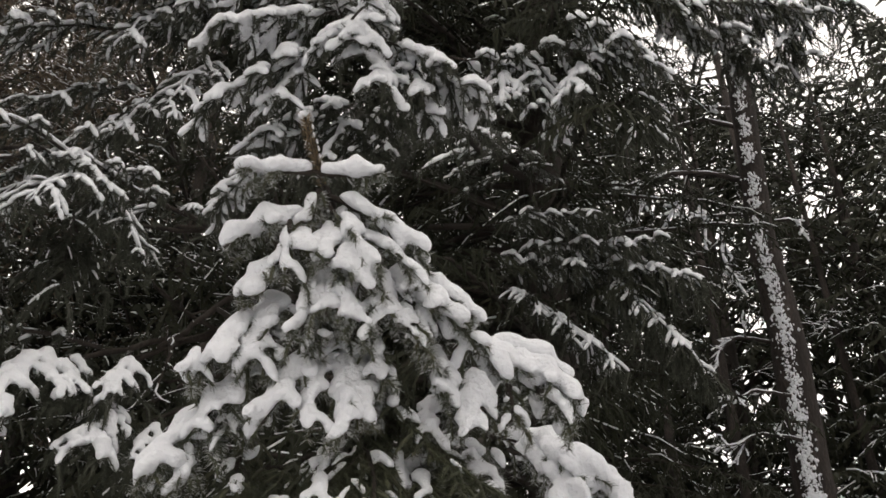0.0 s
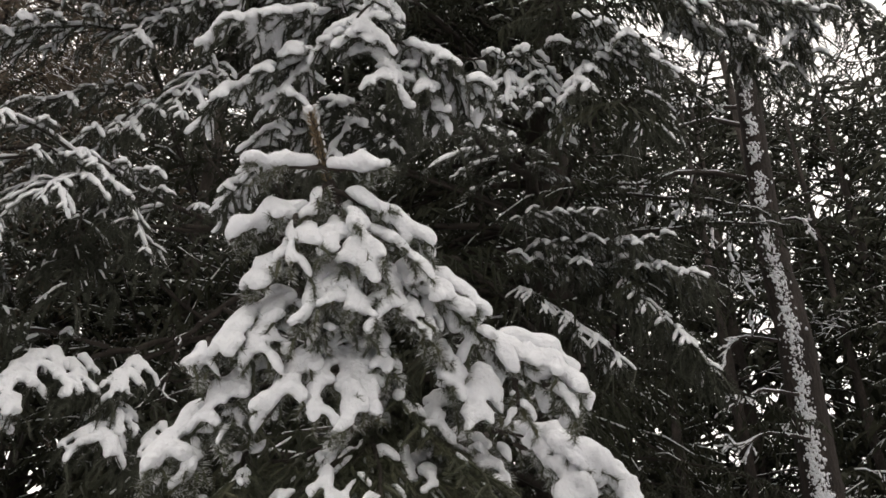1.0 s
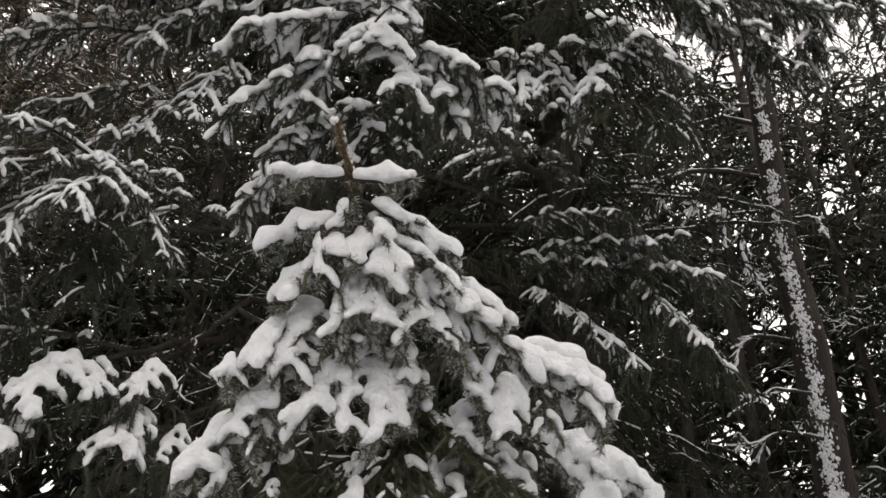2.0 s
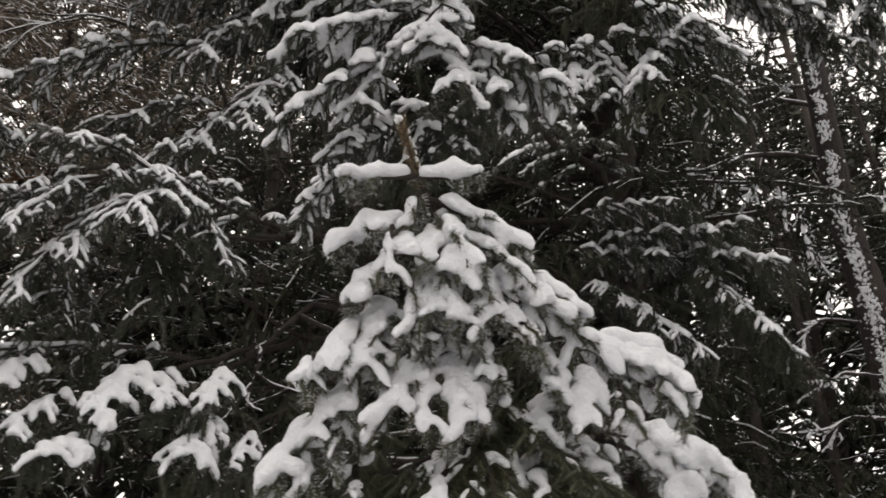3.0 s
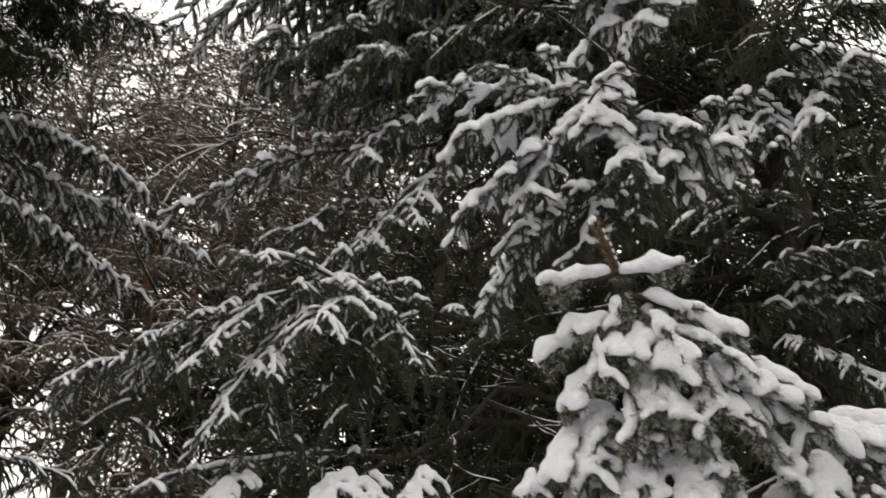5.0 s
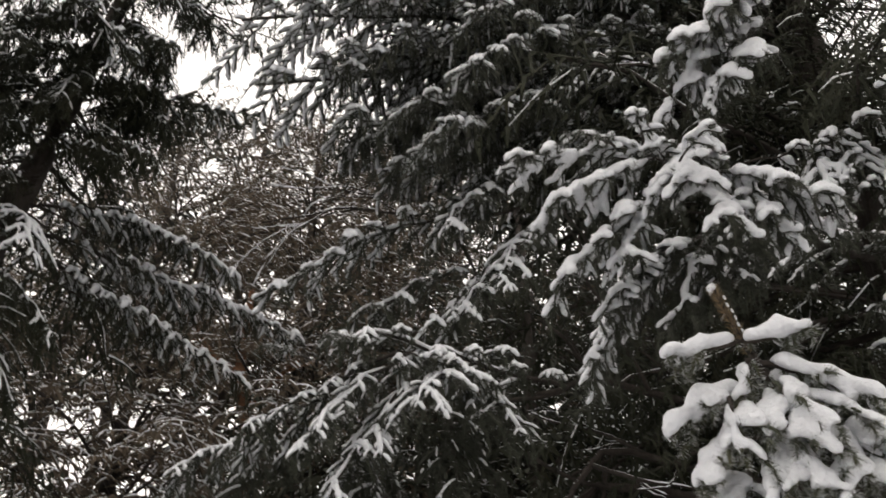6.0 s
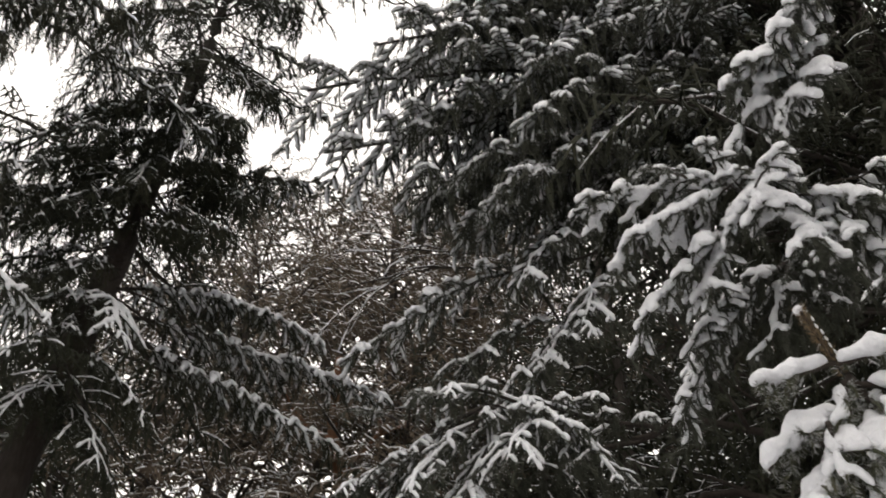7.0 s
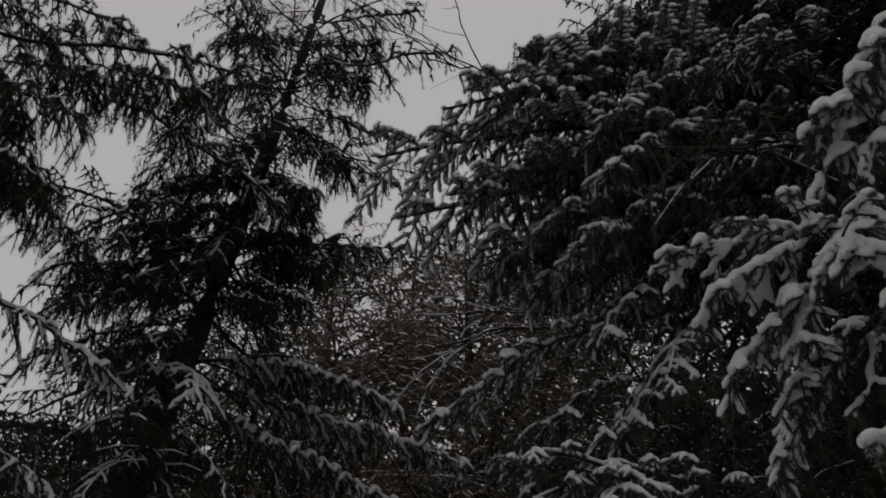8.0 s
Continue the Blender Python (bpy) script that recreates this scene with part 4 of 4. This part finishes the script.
side_branch((-3.634, 2.796, 6.535), (-3.641, 2.230, 5.884), n=12, r=0.010, spread=0.26, hang=0.1, hangs=130, load=0.5, seed=287)
side_branch((-3.055, 2.456, 7.679), (-3.325, 1.966, 7.010), n=12, r=0.010, spread=0.26, hang=0.1, hangs=130, load=0.5, seed=288)
side_branch((-3.032, 2.459, 7.807), (-2.497, 2.597, 7.391), n=12, r=0.010, spread=0.26, hang=0.1, hangs=130, load=0.5, seed=289)
side_branch((-2.973, 2.407, 7.973), (-3.163, 1.891, 7.487), n=12, r=0.010, spread=0.26, hang=0.1, hangs=130, load=0.5, seed=290)
side_branch((-3.201, 2.586, 7.427), (-2.728, 2.775, 6.833), n=12, r=0.010, spread=0.26, hang=0.1, hangs=130, load=0.5, seed=291)
side_branch((-3.726, 2.800, 6.184), (-3.702, 2.080, 5.771), n=12, r=0.010, spread=0.26, hang=0.1, hangs=130, load=0.5, seed=292)
side_branch((-3.714, 2.778, 6.207), (-3.196, 2.868, 5.970), n=12, r=0.010, spread=0.26, hang=0.1, hangs=130, load=0.5, seed=293)
side_branch((-3.764, 2.797, 6.010), (-3.757, 2.222, 5.343), n=12, r=0.010, spread=0.26, hang=0.1, hangs=130, load=0.5, seed=294)
side_branch((-3.801, 2.802, 5.675), (-3.746, 2.254, 4.850), n=12, r=0.010, spread=0.26, hang=0.1, hangs=130, load=0.5, seed=295)
side_branch((-3.882, 2.843, 5.410), (-3.385, 2.933, 4.833), n=12, r=0.010, spread=0.26, hang=0.1, hangs=130, load=0.5, seed=296)
side_branch((-3.958, 2.874, 5.305), (-3.759, 2.387, 4.554), n=12, r=0.010, spread=0.26, hang=0.1, hangs=130, load=0.5, seed=297)
side_branch((-3.968, 2.854, 5.143), (-3.469, 2.798, 4.518), n=12, r=0.010, spread=0.26, hang=0.1, hangs=130, load=0.5, seed=298)
side_branch((-2.990, 2.434, 7.954), (-2.371, 2.507, 7.598), n=12, r=0.010, spread=0.26, hang=0.1, hangs=130, load=0.5, seed=299)
side_branch((-3.436, 2.772, 6.947), (-3.412, 2.458, 6.073), n=12, r=0.010, spread=0.26, hang=0.1, hangs=130, load=0.5, seed=300)

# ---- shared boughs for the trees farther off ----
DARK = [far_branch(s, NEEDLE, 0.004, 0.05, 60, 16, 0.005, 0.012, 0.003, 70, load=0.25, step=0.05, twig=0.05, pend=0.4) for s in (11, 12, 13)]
MID = [far_branch(s, NEEDLE_GREY, 0.0048, 0.03, 20, 34, 0.0026, 0.0075, 0.0022, 220, load=0.75, step=0.02, twig=0.034, side=0.15, pend=0.3, fine=0.1) for s in (15, 16, 17)]
BARE = [far_branch(s, NEEDLE, 0.007, 0.09, 40, 14, 0.006, 0.016, 0.0032, 50, load=0.4, step=0.055, twig=0.075, pend=0.7) for s in (21, 22, 23)]
BROWN = [far_branch(s, NEEDLE_DRY, 0.0045, 0.07, 24, 14, 0.006, 0.016, 0.0028, 20, load=0.7, step=0.06, twig=0.08, pend=0.5, side=0.45, fine=0.22) for s in (31, 32, 33)]
FAR = [far_branch(s, NEEDLE, 0.0036, 0.07, 10, 13, 0.01, 0.02, 0.0045, 26, load=0.5, step=0.062, twig=0.06, pend=0.6, side=0.42, fine=0.12) for s in (41, 42, 43)]
BACK = [far_branch(s, NEEDLE, 0.0, 0.09, 4, 10, 0.022, 0.026, 0.006, 14, step=0.11, twig=0.1, pend=0.6, side=0.45) for s in (45, 46, 47)]
SHADE = [far_branch(s, NEEDLE, 0.0, 0.1, 14, 12, 0.011, 0.03, 0.006, 22, step=0.1, twig=0.1) for s in (51, 52)]


def fill(root, x, y, low, high, reach, kinds, count, seed, sector, pitch=-10):
    """Further boughs round a trunk, between two heights, within a sector of directions."""
    rng = np.random.default_rng(seed)
    for i in range(count):
        h = low + (high - low) * (i + rng.uniform(0, 1)) / count
        yaw = sector[0] + rng.uniform(-1, 1) * sector[1]
        set_branch(root, kinds[rng.integers(len(kinds))], (x, y, h), yaw, pitch + rng.uniform(-12, 12), reach * rng.uniform(0.7, 1.1), rng.uniform(0.8, 1.2))


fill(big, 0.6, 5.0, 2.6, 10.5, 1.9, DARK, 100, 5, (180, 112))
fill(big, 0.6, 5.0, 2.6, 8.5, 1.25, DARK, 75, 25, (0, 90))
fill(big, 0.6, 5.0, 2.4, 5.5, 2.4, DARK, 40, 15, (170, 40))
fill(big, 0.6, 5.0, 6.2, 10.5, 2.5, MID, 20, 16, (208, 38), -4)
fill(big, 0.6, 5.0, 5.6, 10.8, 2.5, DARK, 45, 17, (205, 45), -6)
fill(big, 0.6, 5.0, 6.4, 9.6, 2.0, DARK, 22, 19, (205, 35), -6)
# upper crown boughs, mostly out of view, added to shade the snow below
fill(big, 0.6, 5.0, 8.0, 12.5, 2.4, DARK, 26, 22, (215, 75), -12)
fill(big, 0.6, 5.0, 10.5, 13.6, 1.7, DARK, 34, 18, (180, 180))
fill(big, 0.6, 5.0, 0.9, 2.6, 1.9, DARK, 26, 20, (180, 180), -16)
fill(side, -4.0, 2.8, 1.2, 3.4, 1.2, BARE, 18, 21, (0, 180), -14)
fill(side, -3.9, 2.9, 3.5, 7.0, 1.35, BARE, 22, 6, (142, 110))
fill(side, -3.85, 3.0, 4.6, 9.5, 0.95, BARE, 10, 9, (-30, 75), -16)
fill(side, -3.7, 3.15, 7.0, 11.5, 1.0, DARK, 14, 8, (0, 180), -8)
fill(side, -3.7, 2.8, 5.6, 7.0, 0.9, DARK, 22, 23, (142, 105), -14)
fill(side, -3.35, 2.66, 6.8, 8.4, 0.85, DARK, 24, 24, (0, 180), -14)
fill(side, -3.05, 2.5, 8.2, 10.5, 0.7, DARK, 16, 26, (0, 180), -10)

# ---- the pine with snow along its trunk ----
pine = tree("pine_tree", (2.47, 6.5, -0.1), "tall pine with wind-packed snow down its trunk, gnarled bare limbs")
trunk(pine, [(2.62, 6.55, -0.1), (2.426, 6.457, 3.990), (2.402, 6.369, 4.373), (2.379, 6.181, 5.327), (2.296, 6.064, 6.113), (2.264, 5.798, 7.091), (2.250, 5.598, 8.006), (2.3, 6.6, 13)], [0.17, 0.135, 0.13, 0.12, 0.105, 0.09, 0.08, 0.04], BARK_PINE, streak=(-0.3, -1))

# slender bare-stemmed pines beside it
for k, (az, d, r, top) in enumerate([(16.8, 9.6, 0.07, 11), (20.4, 9.0, 0.085, 12), (23.6, 9.8, 0.06, 10), (8.8, 8.0, 0.045, 8), (13.0, 9.4, 0.065, 10)]):
    x, y = d * math.sin(radians(az)), d * math.cos(radians(az))
    slim = tree("pine_tree", (x, y, -0.1), "slender dark pine stem with thin snow-lined twigs", "slender pine stems")
    trunk(slim, [(x, y, -0.1), (x + 0.05, y, top / 2), (x, y, top)], [r, r * 0.85, r * 0.3], BARK_PINE, (-0.2, -1) if k == 3 else None)
    rng = np.random.default_rng(70 + k)
    for j in range(5):
        z = 3.8 + 1.0 * j + rng.uniform(-0.3, 0.3)
        an = rng.uniform(0, 2 * math.pi)
        dx, dy = math.cos(an) * rng.uniform(0.6, 1.1), math.sin(an) * 0.6 - 0.2
        bare_limb(slim, [(x, y, z), (x + dx * 0.5, y + dy * 0.5, z + 0.08), (x + dx, y + dy, z - 0.2)], 0.01, 500 + 10 * k + j, BARK_PINE, 0.005, 4, 2)

# ---- the wood all round ----
def at_bearing(az, d):
    return d * math.sin(radians(az)), d * math.cos(radians(az)), -0.1


# brownish, finely twigged trees beyond the gap
trees = [(-47, 9.5, 11.3, 1), (-42, 8.6, 11.0, 2), (-37, 9.6, 12.8, 3), (-32, 8.6, 11.6, 4), (-27, 9.4, 12.6, 5), (-22, 10.0, 12.8, 6), (-52, 10.5, 10.8, 7)]
for az, d, h, s in trees:
    far_spruce("conifer", at_bearing(az, d), h, 1.7, BROWN, 60 + s, "slender conifer with fine brownish twigs dusted with snow", 5.8 if az < -34 else 5.5, 12 if az < -34 else 15, 7, 0.12, BARK, -6,
               "brownish conifers", 0.6, 4, 80)
# dark conifers of the wood
for az, d, h, s in [(-24, 8.2, 8.6, 15), (-17, 8.0, 8.5, 16), (-9, 8.6, 9, 17), (-3, 9.5, 12, 18), (2.5, 9.2, 12, 19), (-12, 9.4, 12, 20), (-14, 12, 15, 1), (-6, 11, 14, 2), (3, 12, 15, 3), (10.5, 11.5, 13, 4), (14, 14, 15.5, 5), (18, 11, 12.5, 6), (22.5, 13.5, 14.5, 7), (26, 10.5, 11, 8), (29.5, 13.5, 13.0, 9),
                    (33, 10.5, 11.5, 10), (38, 9, 11, 11), (-55, 9.0, 7.6, 21), (-60, 9.5, 8.5, 12), (-69, 8.5, 7.6, 13), (-78, 9.5, 8.4, 14)]:
    far_spruce("conifer", at_bearing(az, d), h, 2.0, FAR, 80 + s, "dark conifer of the wood, powdered with snow", 4.0, 13 if abs(az + 4) > 14 or d < 9.6 else 8, 7, 0.15, BARK_PINE, -10, "dark conifers of the wood", 0.7, 3, 80)
# a second row farther off
for k, az in enumerate(range(-72, 44, 5)):
    d = 14.5 + 1.8 * math.sin(k * 2.3)
    top = 35 if az < -44 else 49 if az < -18 else 46 if az < 12 else 43
    far_spruce("conifer", at_bearing(az + 1.3 * math.sin(k * 5.1), d), d * math.tan(radians(top)) + 1.8, 2.7, BACK, 160 + k, "distant dark conifer of the wood, half hidden", 10.5 if -62 < az < -28 else 4.5, 6 if -62 < az < -28 else 11, 6, 0.15, BARK_PINE, -8,
               "distant conifers", 0.65, 4, 80)
# unseen conifers added behind the camera to block sky light and shade the clearing
for az, d, h, s in [(60, 7, 13, 1), (85, 6, 13, 2), (110, 6.5, 14, 3), (135, 6, 13, 4), (160, 7, 14, 5), (185, 6, 13, 6), (210, 6.5, 14, 7), (235, 6, 13, 8), (258, 7, 14, 9)]:
    far_spruce("conifer", at_bearing(az, d), h, 2.8, SHADE, 120 + s, "dark conifer of the wood, powdered with snow", 2.5, 9, 5, 0.16, BARK, -10, "dark conifers of the wood", 0.7, 3)

# a red-barked pine far behind
red = tree("pine_tree", (-4.28, 8.08, -0.1), "slender pine with warm orange-brown bark, half hidden", "slender pine stems")
trunk(red, [(-4.28, 8.08, -0.1), (-4.338, 7.861, 1.053), (-4.664, 6.660, 6.794), (-4.764, 6.515, 7.596), (-4.651, 6.386, 8.296)], [0.11, 0.1, 0.06, 0.05, 0.03], BARK_RED)
bare_limb(red, [(-4.652, 6.405, 7.296), (-4.768, 6.144, 7.326), (-4.897, 5.856, 7.525)], 0.03, 331, BARK_RED, 0.008, 4, 2)
bare_limb(red, [(-4.681, 6.589, 7.054), (-4.334, 6.519, 7.238), (-4.130, 6.522, 7.382)], 0.025, 332, BARK_RED, 0.008, 4, 2)
# ---- bare limbs, snow along their upper sides ----
larch = tree("bare_tree", (-2.2, 7.2, -0.1), "bare tree with thin snow-lined limbs among the conifers")
trunk(larch, [(-2.2, 7.2, -0.1), (-2.2, 7.2, 5), (-2.15, 7.2, 10)], [0.1, 0.075, 0.03], BARK)
bare_limb(larch, [(-2.2, 7.2, 7.2), (-2.124, 5.056, 7.234), (-2.533, 4.648, 7.018), (-3.007, 4.202, 6.742)], 0.014, 301, BARK, 0.007, 3, 2)
bare_limb(larch, [(-2.2, 7.2, 7.4), (-2.236, 5.000, 7.245), (-2.383, 4.628, 7.100), (-2.784, 4.118, 6.930)], 0.012, 302, BARK, 0.005, 2, 1)
bare_limb(larch, [(-2.15, 7.2, 9.6), (-1.563, 4.326, 8.960), (-2.030, 4.142, 8.965), (-2.281, 3.932, 8.898), (-2.484, 3.698, 8.844), (-2.649, 3.449, 8.916)], 0.013, 303, BARK, 0.0, 4, 2)
bare_limb(big, [(0.55, 4.95, 3.9), (-1.037, 4.362, 4.295), (-1.476, 3.974, 3.937)], 0.03, 304, BARK, 0.0, 4, 2)
bare_limb(big, [(0.55, 4.95, 4.3), (-0.876, 4.155, 4.658), (-1.225, 3.761, 4.392)], 0.026, 305, BARK, 0.0, 4, 2)
bare_limb(big, [(0.55, 4.95, 4.0), (-1.012, 4.248, 4.485), (-1.224, 3.822, 3.924)], 0.026, 306, BARK, 0.006, 4, 2)
bare_limb(pine, [(2.388, 6.117, 6.676), (2.057, 6.002, 6.635), (1.592, 5.917, 6.586), (1.354, 5.990, 6.409), (0.975, 5.982, 6.349)], 0.024, 311, BARK_PINE, 0.016, 5, 2)
bare_limb(pine, [(2.341, 6.093, 7.199), (1.999, 5.969, 7.162), (1.709, 5.926, 7.004), (1.315, 5.877, 7.017)], 0.02, 312, BARK_PINE, 0.014, 4, 2)
bare_limb(pine, [(2.348, 6.128, 7.464), (1.981, 6.062, 7.370), (1.620, 6.000, 7.251)], 0.018, 313, BARK_PINE, 0.014, 4, 2)
bare_limb(pine, [(2.382, 6.205, 6.402), (2.151, 6.081, 6.332), (1.932, 6.058, 6.288), (1.889, 6.120, 6.052)], 0.016, 314, BARK_PINE, 0.014, 4, 2)
bare_limb(pine, [(2.402, 6.239, 6.348), (2.094, 6.144, 6.276), (2.030, 6.174, 6.091), (2.061, 6.178, 5.892)], 0.015, 315, BARK_PINE, 0.014, 4, 2)
bare_limb(pine, [(2.460, 6.204, 6.364), (2.562, 6.077, 6.303), (2.641, 6.034, 6.141)], 0.014, 316, BARK_PINE, 0.012, 4, 2)
bare_limb(pine, [(2.343, 6.212, 5.299), (2.011, 6.188, 5.330), (1.801, 6.225, 5.173)], 0.014, 317, BARK_PINE, 0.01, 5, 2)
bare_limb(pine, [(2.289, 6.119, 4.856), (2.024, 6.082, 4.878), (1.822, 6.092, 4.759)], 0.014, 318, BARK_PINE, 0.01, 5, 2)
bare_limb(pine, [(2.310, 6.150, 4.547), (2.017, 6.124, 4.573), (1.818, 6.126, 4.457)], 0.014, 319, BARK_PINE, 0.01, 5, 2)
bare_limb(big, [(0.65, 5.0, 4.2), (0.588, 5.147, 5.006), (0.238, 4.889, 4.711)], 0.02, 307, BARK, 0.008, 3, 1)
